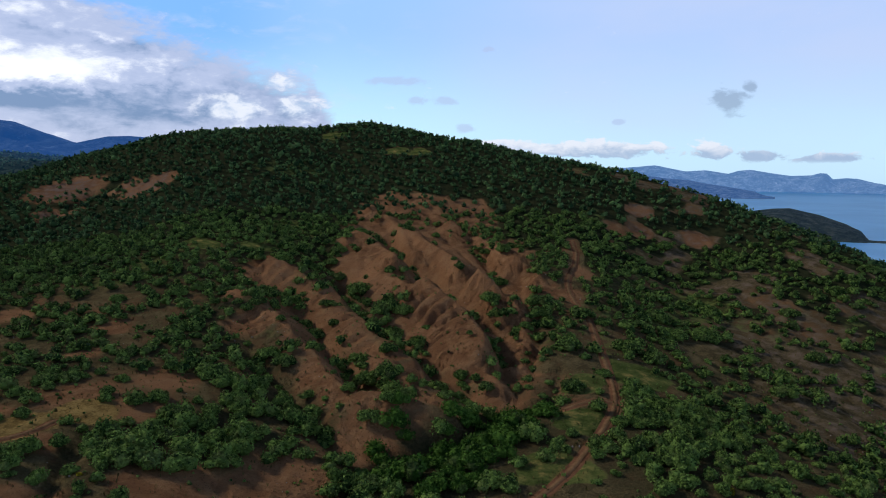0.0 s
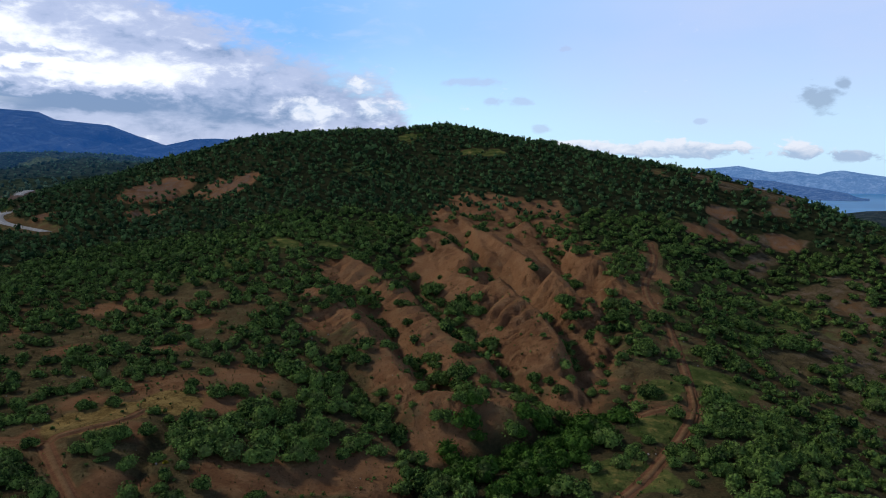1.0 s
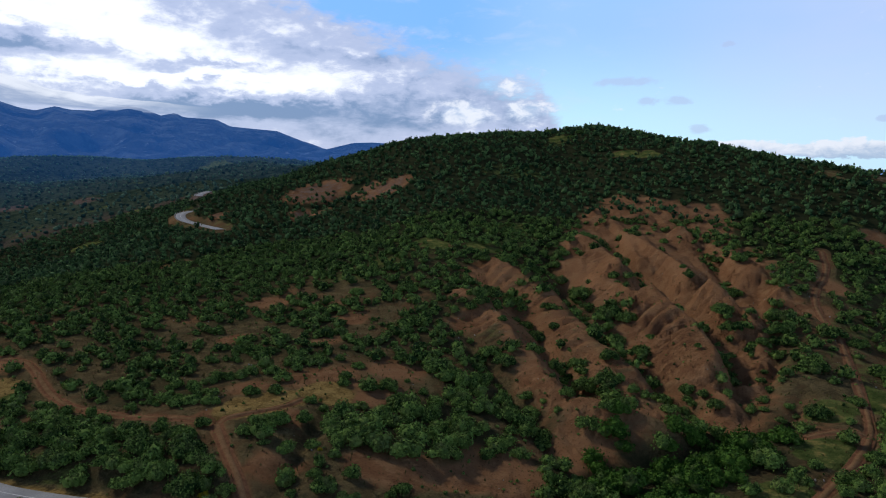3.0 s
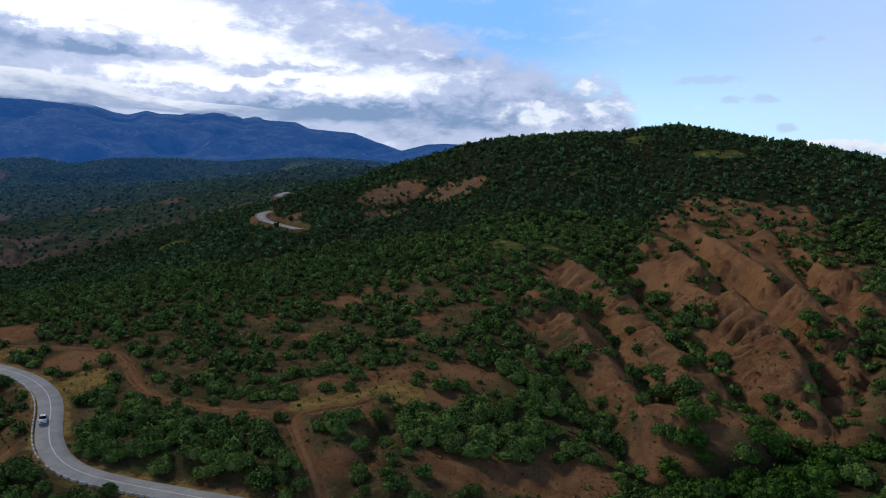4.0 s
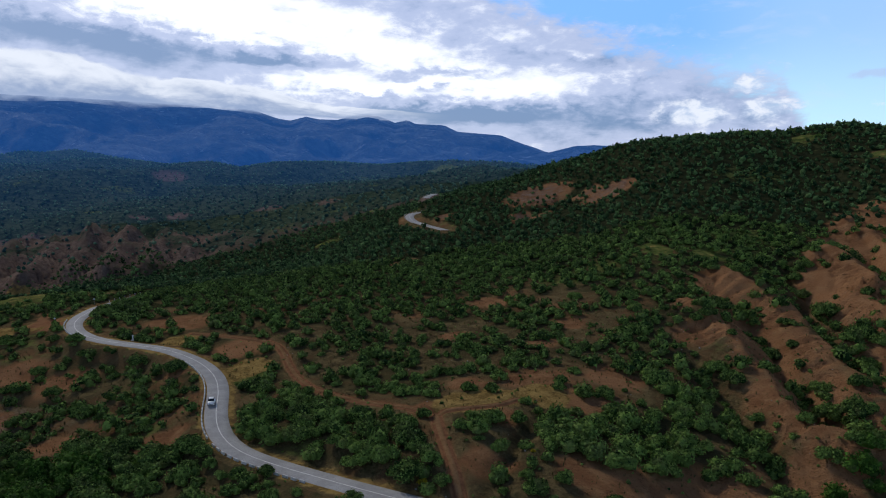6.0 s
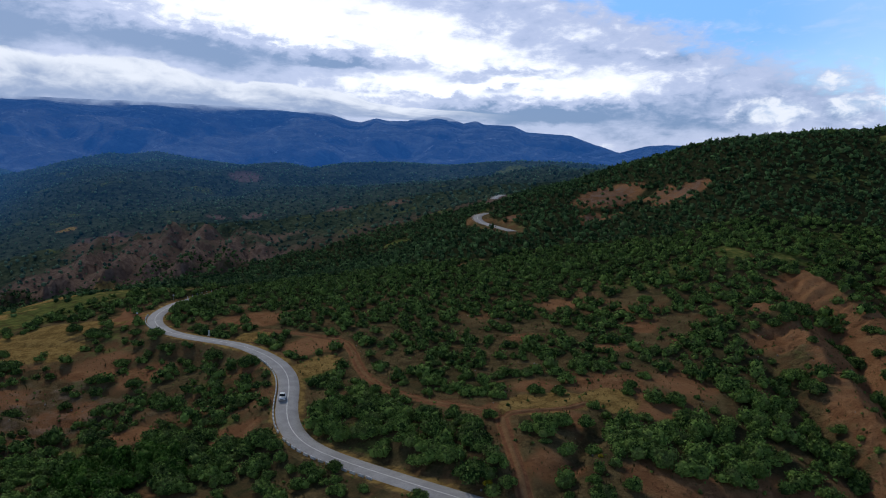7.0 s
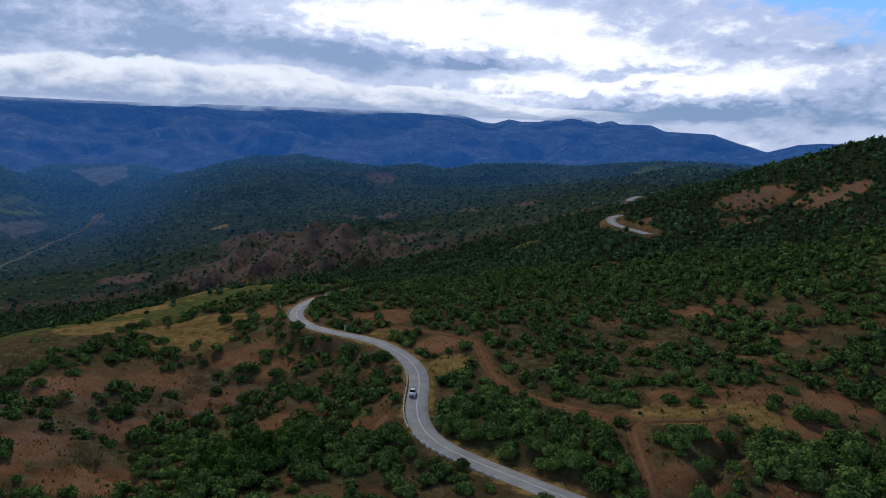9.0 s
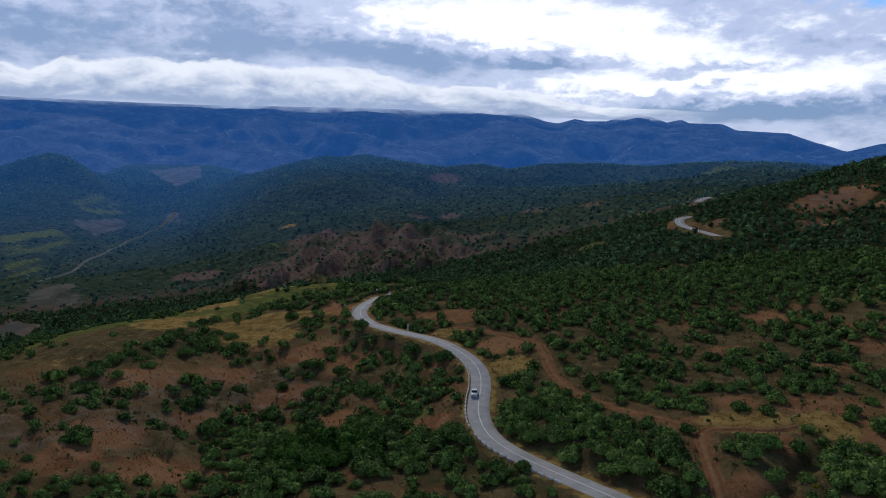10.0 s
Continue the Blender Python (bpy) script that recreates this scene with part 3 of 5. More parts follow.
SHRUBS_LOWER = [(-66, 243, 2.8), (-39, 220, 3.7), (-45, 206, 3.9), (-51, 212, 4.0), (-25, 220, 4.1), (-16, 220, 3.7), (-9, 225, 3.1), (-16, 243, 4.0), (-8, 232, 4.3), (-21, 205, 4.8), (-15, 201, 4.7), (-16, 199, 2.8),
                (-28, 208, 2.0), (-30, 199, 1.3), (-31, 214, 2.2), (-17, 172, 3.7), (-13, 176, 2.9), (-24, 186, 2.7), (18, 234, 4.3), (29, 247, 2.5), (28, 229, 1.5), (10, 204, 2.1), (13, 197, 2.8), (6, 208, 2.9),
                (36, 270, 5.0), (36, 258, 4.8), (-67, 300, 3.6), (-80, 288, 1.9), (-44, 307, 4.2)]
SHRUBS_EAST = [(37, 196, 4.2), (48, 208, 3.0), (52, 179, 5.3), (58, 185, 3.7), (45, 174, 3.1), (37, 162, 3.5), (70, 189, 4.7), (55, 163, 4.9), (51, 259, 4.8), (41, 226, 5.3), (61, 234, 5.6), (69, 229, 5.5),
               (88, 266, 5.1), (101, 271, 6.6), (58, 255, 3.6), (82, 281, 4.0), (75, 346, 3.8), (87, 356, 5.0), (116, 375, 5.3), (75, 377, 4.2), (123, 349, 4.0), (134, 328, 3.5), (155, 354, 4.2), (147, 301, 4.6),
               (139, 262, 4.6), (114, 302, 5.0), (179, 383, 4.9), (176, 320, 5.0), (110, 225, 4.7), (110, 253, 3.8)]
SHRUBS_WEST = [(-93, 157, 2.6), (-77, 142, 2.6), (-82, 139, 3.4), (-88, 138, 1.5), (-81, 172, 2.3), (-72, 167, 2.6), (-69, 172, 3.5), (-73, 192, 2.8), (-66, 179, 1.1), (-82, 182, 2.2), (-89, 202, 3.1), (-101, 210, 3.2),
               (-94, 181, 3.8), (-100, 179, 3.8), (-89, 185, 2.1), (-96, 227, 1.6), (-83, 228, 3.8), (-79, 237, 3.0), (-67, 252, 3.6)]
SHRUBS_TRACK = [(-52, 231, 2.2), (-99, 154, 2.6), (-112, 164, 2.4), (-62, 163, 4.9), (-61, 140, 2.9), (-60, 118, 3.2), (-64, 122, 2.0), (-57, 124, 2.4), (-47, 127, 1.3), (-78, 113, 2.4), (-98, 134, 2.4), (-67, 143, 3.0),
                (-123, 190, 2.7), (-112, 186, 3.0), (-123, 227, 2.8), (-114, 253, 3.3), (-95, 257, 4.5), (-87, 266, 3.8), (-76, 300, 3.4)]
SHRUBS_SPUR = [(-225, 61, 4.4), (-206, 61, 5.1), (-237, 79, 3.0), (-208, 78, 3.2), (-233, 93, 2.6), (-243, 107, 3.2), (-262, 100, 2.3), (-193, 84, 3.6), (-186, 84, 3.5), (-191, 65, 3.5), (-189, 54, 2.3), (-228, 41, 2.6),
               (-224, 26, 2.5), (-202, 25, 4.8), (-283, 74, 4.0), (-281, 93, 4.1), (-289, 127, 4.3), (-305, 127, 3.9), (-267, 134, 3.0), (-253, 134, 3.9), (-248, 119, 3.3), (-226, 112, 3.5), (-195, 135, 4.4), (-215, 135, 4.2),
               (-180, 119, 3.6), (-168, 106, 2.8), (-136, 101, 2.4), (-120, 97, 2.7), (-115, 101, 2.5), (-177, 94, 3.8), (-197, 107, 4.2), (-164, 97, 3.3)]
SHRUBS_ROAD = [(x, y, 3.4 + 0.4 * (k % 4)) for k, (x, y) in enumerate([(-108, 117), (-115, 121), (-122, 117), (-128, 124), (-135, 121), (-121, 127), (-112, 128), (-104, 122), (-141, 127), (-98, 116), (-93, 122), (-86, 113), (-101, 128), (-131, 131), (-150, 98), (-157, 92), (-146, 90), (-163, 99), (-155, 83), (-148, 80), (-166, 88), (-160, 75), (-171, 96), (-143, 102)])]
SHRUBS_BEND = [(-303, 193, 3.3), (-307, 203, 3.2), (-299, 187, 2.8), (-312, 214, 3.3)]
SHRUBS_HEDGE = [(x, y, 2.6 + 0.45 * (k % 4)) for k, (x, y) in enumerate(HEDGE)]
SHRUBS_SUMMIT = [(-214 + 16 * k + 5 * (k % 3), 560 + 9 * ((k * 5) % 4), 3.4 + 0.5 * (k % 4)) for k in range(17)]
# ---- land set ----

# ---- materials ----
def material(name, gloss=0.9):
    m = bpy.data.materials.new(name)
    m.use_nodes = True
    t = m.node_tree
    shader = t.nodes["Principled BSDF"]
    shader.inputs["Roughness"].default_value = gloss
    shader.inputs["Specular IOR Level"].default_value = 0.2
    return m, t, shader


def place(tree):
    return tree.nodes.new("ShaderNodeNewGeometry").outputs["Position"]


def mask_of(tree, name):
    n = tree.nodes.new("ShaderNodeAttribute")
    n.attribute_name = name
    return n.outputs["Fac"]


def relief(tree, shader, value, strength, distance):
    b = node(tree, "ShaderNodeBump", Strength=strength, Distance=distance, Height=value)
    tree.links.new(b.outputs[0], shader.inputs["Normal"])


def ground_material(name="red_earth", haze_glow=None):
    m, t, shader = material(name, 1.0)
    shader.inputs["Specular IOR Level"].default_value = 0.0
    p = place(t)
    broad, fine, grit = fbm(t, p, 0.035, 5, 0.6), fbm(t, p, 0.22, 6, 0.65), fbm(t, p, 1.6, 5, 0.7)
    soil = blend(t, ramp(t, broad, 0.35, 0.65), (0.255, 0.125, 0.060), (0.400, 0.204, 0.098))
    soil = blend(t, ramp(t, fine, 0.4, 0.7), soil, (0.41, 0.225, 0.110))
    soil = blend(t, ramp(t, grit, 0.52, 0.75), soil, (0.16, 0.078, 0.046))
    grass = blend(t, ramp(t, fine, 0.35, 0.65), (0.085, 0.118, 0.030), (0.200, 0.220, 0.064))
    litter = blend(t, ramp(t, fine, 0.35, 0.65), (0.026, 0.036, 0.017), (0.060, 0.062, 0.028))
    dry = blend(t, ramp(t, calc(t, "ADD", calc(t, "MULTIPLY", fine, 0.6), calc(t, "MULTIPLY", grit, 0.4)), 0.38, 0.62), (0.21, 0.135, 0.046), (0.50, 0.335, 0.115))
    worn = blend(t, ramp(t, fine, 0.35, 0.65), (0.31, 0.142, 0.070), (0.40, 0.20, 0.10))
    shale = blend(t, ramp(t, fine, 0.35, 0.68), (0.135, 0.098, 0.080), (0.275, 0.195, 0.155))
    turf = blend(t, ramp(t, calc(t, "ADD", calc(t, "MULTIPLY", fine, 0.6), calc(t, "MULTIPLY", grit, 0.4)), 0.36, 0.66), (0.088, 0.070, 0.034), (0.250, 0.185, 0.088))
    canopy = calc(t, "ADD", calc(t, "MULTIPLY", fbm(t, p, 0.10, 5, 0.7, 0.4), 0.75), calc(t, "MULTIPLY", fbm(t, p, 0.012, 4, 0.6), 0.25))
    # Far scrub canopy; its bluish cast is haze put into the colour.
    heath = blend(t, ramp(t, canopy, 0.40, 0.60), (0.026, 0.050, 0.036), (0.086, 0.114, 0.072))
    crop = blend(t, ramp(t, broad, 0.4, 0.6), (0.120, 0.114, 0.098), (0.180, 0.168, 0.140))
    edge = calc(t, "MULTIPLY", calc(t, "SUBTRACT", fine, 0.5), 1.1)
    out = soil
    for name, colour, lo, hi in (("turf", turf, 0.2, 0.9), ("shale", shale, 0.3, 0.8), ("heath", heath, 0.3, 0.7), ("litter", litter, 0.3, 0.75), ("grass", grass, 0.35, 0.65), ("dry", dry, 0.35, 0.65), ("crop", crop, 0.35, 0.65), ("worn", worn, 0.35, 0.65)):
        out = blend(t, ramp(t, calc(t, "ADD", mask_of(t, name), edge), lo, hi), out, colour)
    t.links.new(out, shader.inputs["Base Color"])
    relief(t, shader, calc(t, "ADD", calc(t, "MULTIPLY", fine, 0.7), calc(t, "MULTIPLY", grit, 0.45)), 1.0, 1.8)
    # Blue haze is put in as emission; its mask grows with distance.
    if haze_glow:
        shader.inputs["Emission Color"].default_value = (*haze_glow, 1)
        t.links.new(mask_of(t, "haze_glow"), shader.inputs["Emission Strength"])
    return m


def leaf_material(name, dark, light, haze_glow=None):
    m, t, shader = material(name, 0.75)
    p = place(t)
    isle = t.nodes.new("ShaderNodeNewGeometry").outputs["Random Per Island"]
    which = t.nodes.new("ShaderNodeObjectInfo").outputs["Random"]
    tint = calc(t, "ADD", calc(t, "MULTIPLY", isle, 0.8), calc(t, "ADD", calc(t, "MULTIPLY", fbm(t, p, 0.11, 3), 0.7), calc(t, "MULTIPLY", which, 0.25)))
    colour = blend(t, ramp(t, tint, 0.40, 1.3), dark, light)
    dusty = calc(t, "MULTIPLY", ramp(t, fbm(t, p, 0.28, 2, 0.5), 0.54, 0.68), 0.55)
    colour = blend(t, dusty, colour, tuple(0.35 * a + 0.4 * b for a, b in zip(light, (0.24, 0.21, 0.12))))
    t.links.new(colour, shader.inputs["Base Color"])
    shader.inputs["Specular IOR Level"].default_value = 0.04
    relief(t, shader, calc(t, "ADD", fbm(t, p, 1.1, 3, 0.6), calc(t, "MULTIPLY", fbm(t, p, 3.4, 3, 0.6), 0.5)), 1.0, 0.9)
    # Haze over distant woods, put in as emission that rises with distance.
    if haze_glow:
        shader.inputs["Emission Color"].default_value = (*haze_glow, 1)
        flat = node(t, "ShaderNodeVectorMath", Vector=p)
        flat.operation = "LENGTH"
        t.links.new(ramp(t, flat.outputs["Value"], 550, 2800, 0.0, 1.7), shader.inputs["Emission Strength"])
    return m


def bark_material():
    m, t, shader = material("bark", 0.95)
    p = place(t)
    t.links.new(blend(t, fbm(t, p, 6.0, 4), (0.04, 0.03, 0.02), (0.11, 0.085, 0.06)), shader.inputs["Base Color"])
    return m


def asphalt_material():
    m, t, shader = material("worn_asphalt", 0.8)
    p = place(t)
    c = blend(t, ramp(t, fbm(t, p, 0.25, 5, 0.6), 0.35, 0.65), (0.36, 0.355, 0.36), (0.46, 0.455, 0.46))
    c = blend(t, ramp(t, fbm(t, p, 3.0, 4), 0.5, 0.7), c, (0.30, 0.30, 0.305))
    t.links.new(c, shader.inputs["Base Color"])
    return m


def plain_material(name, colour, gloss=0.6, metal=0.0, dirt=0.25, size=2.0):
    m, t, shader = material(name, gloss)
    c = blend(t, ramp(t, fbm(t, place(t), size, 4), 0.4, 0.75), colour, tuple(v * (1 - dirt) for v in colour))
    t.links.new(c, shader.inputs["Base Color"])
    shader.inputs["Metallic"].default_value = metal
    return m


def sea_material():
    m, t, shader = material("sea_water", 0.35)
    p = place(t)
    c = blend(t, ramp(t, fbm(t, p, 0.004, 4), 0.35, 0.65), (0.06, 0.38, 0.80), (0.11, 0.47, 0.90))
    t.links.new(c, shader.inputs["Base Color"])
    shader.inputs["Specular IOR Level"].default_value = 0.25
    relief(t, shader, fbm(t, p, 0.05, 6, 0.6), 0.4, 1.0)
    return m


def distance_material(name, low, high, pale, haze_glow, grain=1.0):
    """Far land, the blue of miles of haze put in as emission."""
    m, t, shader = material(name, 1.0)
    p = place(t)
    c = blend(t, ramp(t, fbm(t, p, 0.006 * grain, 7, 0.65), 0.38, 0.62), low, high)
    # Dark lines for wooded ravines, with their shade put into the colour.
    ravine_shade = calc(t, "ABSOLUTE", calc(t, "SUBTRACT", fbm(t, p, 0.004 * grain, 8, 0.6, 0.5), 0.5))
    c = blend(t, ramp(t, ravine_shade, 0.0, 0.07, 0.75, 0.0), c, low)
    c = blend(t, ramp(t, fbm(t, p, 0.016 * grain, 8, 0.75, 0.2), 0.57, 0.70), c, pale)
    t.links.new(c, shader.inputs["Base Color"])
    shader.inputs["Emission Color"].default_value = (*haze_glow, 1)
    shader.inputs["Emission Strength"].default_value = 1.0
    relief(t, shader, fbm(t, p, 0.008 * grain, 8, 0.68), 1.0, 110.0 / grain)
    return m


EARTH = ground_material()
HAZE_EARTH = ground_material("haze_tinted_earth", (0.004, 0.028, 0.092))
LUSH_LEAF = leaf_material("lush_leaves", (0.028, 0.075, 0.012), (0.125, 0.250, 0.038))
LEAF = leaf_material("shrub_leaves", (0.021, 0.054, 0.016), (0.260, 0.400, 0.090))
WOOD_LEAF = leaf_material("wood_leaves", (0.019, 0.052, 0.022), (0.185, 0.320, 0.105))
# Paler, bluer leaves: haze put into the leaf colour, with blue emission.
HAZE_LEAF = leaf_material("haze_tinted_wood_leaves", (0.030, 0.078, 0.050), (0.190, 0.300, 0.160), (0.004, 0.026, 0.088))
BLOSSOM = leaf_material("yellow_blossom", (0.16, 0.15, 0.02), (0.62, 0.50, 0.03))
BARK = bark_material()
ASPHALT = asphalt_material()
SEA = sea_material()
# The range's bluish base and blue emission stand in for haze.
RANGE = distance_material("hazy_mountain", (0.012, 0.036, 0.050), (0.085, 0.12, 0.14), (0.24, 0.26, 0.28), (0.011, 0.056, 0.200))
# Coast and capes carry haze as blue emission, faint on the headland.
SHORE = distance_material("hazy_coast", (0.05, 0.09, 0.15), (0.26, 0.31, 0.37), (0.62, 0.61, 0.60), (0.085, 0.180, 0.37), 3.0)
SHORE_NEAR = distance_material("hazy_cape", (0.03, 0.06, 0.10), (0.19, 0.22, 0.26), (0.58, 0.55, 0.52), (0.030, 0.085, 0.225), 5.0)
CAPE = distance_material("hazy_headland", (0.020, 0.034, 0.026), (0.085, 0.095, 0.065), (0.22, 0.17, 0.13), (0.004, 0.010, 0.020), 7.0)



# ---- builders ----
def mesh_of(name, verts, faces, mat, masks=None, smooth_shade=True):
    """A mesh from numpy arrays: verts (n, 3), faces (m, 3 or 4)."""
    me = bpy.data.meshes.new(name)
    faces = np.asarray(faces, np.int32)
    k = faces.shape[1]
    me.vertices.add(len(verts))
    me.vertices.foreach_set("co", np.asarray(verts, np.float32).ravel())
    me.loops.add(faces.size)
    me.loops.foreach_set("vertex_index", faces.ravel())
    me.polygons.add(len(faces))
    me.polygons.foreach_set("loop_start", np.arange(0, faces.size, k, dtype=np.int32))
    me.polygons.foreach_set("use_smooth", np.broadcast_to(np.asarray(smooth_shade, bool), len(faces)))
    me.materials.append(mat)
    for key, values in (masks or {}).items():
        me.attributes.new(key, "FLOAT", "POINT").data.foreach_set("value", np.asarray(values, np.float32).ravel())
    me.update(calc_edges=True)
    return me


def grid_faces(rows, columns, wrap=False):
    i = np.arange((rows - 1) * (columns if wrap else columns - 1))
    w = columns if wrap else columns - 1
    a, b = i // w, i % w
    c = (b + 1) % columns
    return np.stack([a * columns + b, a * columns + c, (a + 1) * columns + c, (a + 1) * columns + b], -1)


def part(name, bm, mat, parent=None, label="", smooth_shade=False):
    me = bpy.data.meshes.new(name)
    bm.to_mesh(me)
    bm.free()
    me.materials.append(mat)
    for f in me.polygons:
        f.use_smooth = smooth_shade
    ob = new(name, me)
    ob.parent = parent
    return tagged(ob, label)


# ---- ground ----
def build_ground():
    fine = np.radians(np.concatenate([np.arange(-97, -22, 0.29), np.arange(-22, 14, 0.19), np.arange(14, 42, 0.3)]))
    wide = np.radians(np.arange(42, 263, 3.0))
    turn = np.concatenate([fine, wide])
    rings = np.concatenate([np.geomspace(0.01, 95, 24)[:-1], np.geomspace(95, 160, 55)[:-1], np.geomspace(160, 430, 205)[:-1], np.geomspace(430, 900, 70)[:-1], np.geomspace(900, 4900, 100)])
    rr, tt = np.meshgrid(rings, turn, indexing="ij")
    x, y = rr * np.sin(tt), rr * np.cos(tt)
    z = height(x, y)
    verts = np.stack([x, y, z], -1).reshape(-1, 3)
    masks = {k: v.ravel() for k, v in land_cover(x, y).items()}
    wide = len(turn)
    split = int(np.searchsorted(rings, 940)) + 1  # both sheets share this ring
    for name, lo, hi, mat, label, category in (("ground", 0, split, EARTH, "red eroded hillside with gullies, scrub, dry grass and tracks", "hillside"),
                                               ("backdrop_valley", split - 1, len(rings), HAZE_EARTH, "hazy far valley with fields, scrub ridges and badlands", "valley")):
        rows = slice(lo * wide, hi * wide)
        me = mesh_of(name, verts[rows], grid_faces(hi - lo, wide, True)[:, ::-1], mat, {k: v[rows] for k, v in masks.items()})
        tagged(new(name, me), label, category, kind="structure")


def land_cover(x, y):
    r = np.hypot(x, y)
    w = wooded(x, y)
    worn = 0.9 * patches(x, y, [(-297, 147, 6), (-286, 144, 5), (-306, 150, 4)], 0.4)
    for line in TRACKS:
        d, _, _ = along(x, y, line)
        worn = np.maximum(worn, 0.8 * (1 - smooth(0.8, 2.2, d)))
    dry = patches(x, y, DRY, 0.75) * np.clip(1.25 + 0.9 * rough(x, y, 9, 3, 57), 0, 1.3)
    dry = np.maximum(dry, 0.36 * patches(x, y, MEADOW, 0.4))
    for line in (ROAD,):
        d, _, _ = along(x, y, line)
        dry = np.maximum(dry, 0.6 * (1 - smooth(3.6, 7, d)))
    grass = np.maximum(patches(x, y, MEADOW, 0.3), np.clip(rough(x, y, 40, 3, 55) * 1.3, 0, 1) * 0.6)
    tilled = np.zeros(x.shape)
    for corners, crop in FIELDS:
        sown = in_field(x, y, corners, 3 if crop == "stubble" else 5)
        rows = 0.75 + 0.25 * np.sin((x * 0.5 + y * 0.86) / 7.0)
        if crop == "grass":
            grass = np.maximum(grass, 0.9 * sown)
        elif crop == "stubble":
            dry = np.maximum(dry, (0.36 + 0.10 * np.sin((x * 0.8 - y * 0.6) / 1.6)) * sown)
        elif crop == "crop":
            grass = np.maximum(grass, 0.62 * sown * rows)
        else:
            tilled = np.maximum(tilled, 0.9 * sown * rows)
    bare = patches(x, y, BARE_FACE + BARE_SLOPE + BARE_WEST + BARE_SPUR + BARE_FAR, 0.4)
    bare = np.maximum(bare, np.maximum(in_field(x, y, BADLAND_FACE, 9), 0.7 * in_field(x, y, BADLAND_FOOT, 6)))
    far = smooth(600, 900, r)
    waste = 0.85 * in_field(x, y, BADLAND_FAR, 40) * np.clip(0.75 + 0.9 * rough(x, y, 60, 3, 66), 0, 1)
    bare = np.maximum(bare, waste)
    grass = grass * (1 - 0.8 * bare)
    flank = smooth(70, 115, x) * smooth(800, 600, r)
    spur = smooth(-175, -205, x) * smooth(125, 100, y) * smooth(300, 260, r)
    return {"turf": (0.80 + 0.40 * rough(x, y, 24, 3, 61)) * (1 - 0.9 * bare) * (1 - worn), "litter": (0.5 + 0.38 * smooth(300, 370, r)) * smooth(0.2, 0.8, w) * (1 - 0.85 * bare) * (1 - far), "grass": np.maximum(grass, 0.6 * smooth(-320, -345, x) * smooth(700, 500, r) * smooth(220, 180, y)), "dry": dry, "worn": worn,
            "shale": np.maximum(np.maximum(0.45 * flank, 0.45 * spur), np.maximum(np.maximum(0.85 * smooth(480, 680, r), 0.55 * patches(x, y, BARE_WEST[:5], 0.5)), np.maximum(1.1 * waste, 0.85 * in_field(x, y, BADLAND_FAR, 40)))), "heath": 0.95 * far * (1 - 0.8 * bare), "crop": tilled, "haze_glow": 1.7 * smooth(550, 2800, r)}


build_ground()


def sea_level(r):
    return 20 + 0.0256 * np.maximum(r - 1500, 0)


def build_sea():
    turn = np.radians(np.arange(0, 181, 2.0))
    rings = np.geomspace(500, 4950, 40)
    rr, tt = np.meshgrid(rings, turn, indexing="ij")
    verts = np.stack([rr * np.sin(tt), rr * np.cos(tt), sea_level(rr)], -1).reshape(-1, 3)
    tagged(new("water", mesh_of("water", verts, grid_faces(len(rings), len(turn))[:, ::-1], SEA)), "calm blue sea below the headland", "sea", kind="structure")


build_sea()


# ---- distance ----
def build_range(name, profile, near, crest_at, mat, label, base, ruggedness, seed, power=1.3, step=0.22):
    """A range of hills: profile gives its crest as (degrees, metres high)."""
    degrees = np.arange(profile[0][0], profile[-1][0] + 0.01, step)
    top = np.interp(degrees, [p[0] for p in profile], [p[1] for p in profile])
    steps = np.linspace(0, 1.25, 80)
    ss, dd = np.meshgrid(steps, degrees, indexing="ij")
    rr = near + ss * (crest_at - near)
    x, y = rr * np.sin(np.radians(dd)), rr * np.cos(np.radians(dd))
    rise = np.where(ss < 1, np.clip(ss, 0, 1) ** power, 1 - (ss - 1) * 2)
    grain = 0.16 * (crest_at - near) + 180
    fold = 1 - 2 * np.abs(rough(x, y, grain, 5, seed))
    z = base + (top[None] - base) * rise + fold * ruggedness * np.clip(ss, 0, 1) * np.clip(1.02 - ss, 0.02, 1) ** 1.4 * 1.3
    verts = np.stack([x, y, z], -1).reshape(-1, 3)
    me = mesh_of(name, verts, grid_faces(len(steps), len(degrees))[:, ::-1], mat)
    return tagged(new(name, me), label, "mountains", kind="structure")


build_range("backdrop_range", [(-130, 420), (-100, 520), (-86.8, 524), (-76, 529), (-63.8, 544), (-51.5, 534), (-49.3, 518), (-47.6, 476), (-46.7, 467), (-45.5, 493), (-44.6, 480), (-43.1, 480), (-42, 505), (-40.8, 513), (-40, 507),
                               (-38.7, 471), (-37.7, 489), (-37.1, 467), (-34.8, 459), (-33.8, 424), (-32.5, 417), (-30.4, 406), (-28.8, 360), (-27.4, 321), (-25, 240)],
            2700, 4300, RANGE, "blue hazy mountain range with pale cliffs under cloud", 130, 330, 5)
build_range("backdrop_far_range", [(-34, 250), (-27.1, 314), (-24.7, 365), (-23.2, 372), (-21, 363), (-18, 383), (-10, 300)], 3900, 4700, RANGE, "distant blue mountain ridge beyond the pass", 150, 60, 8)
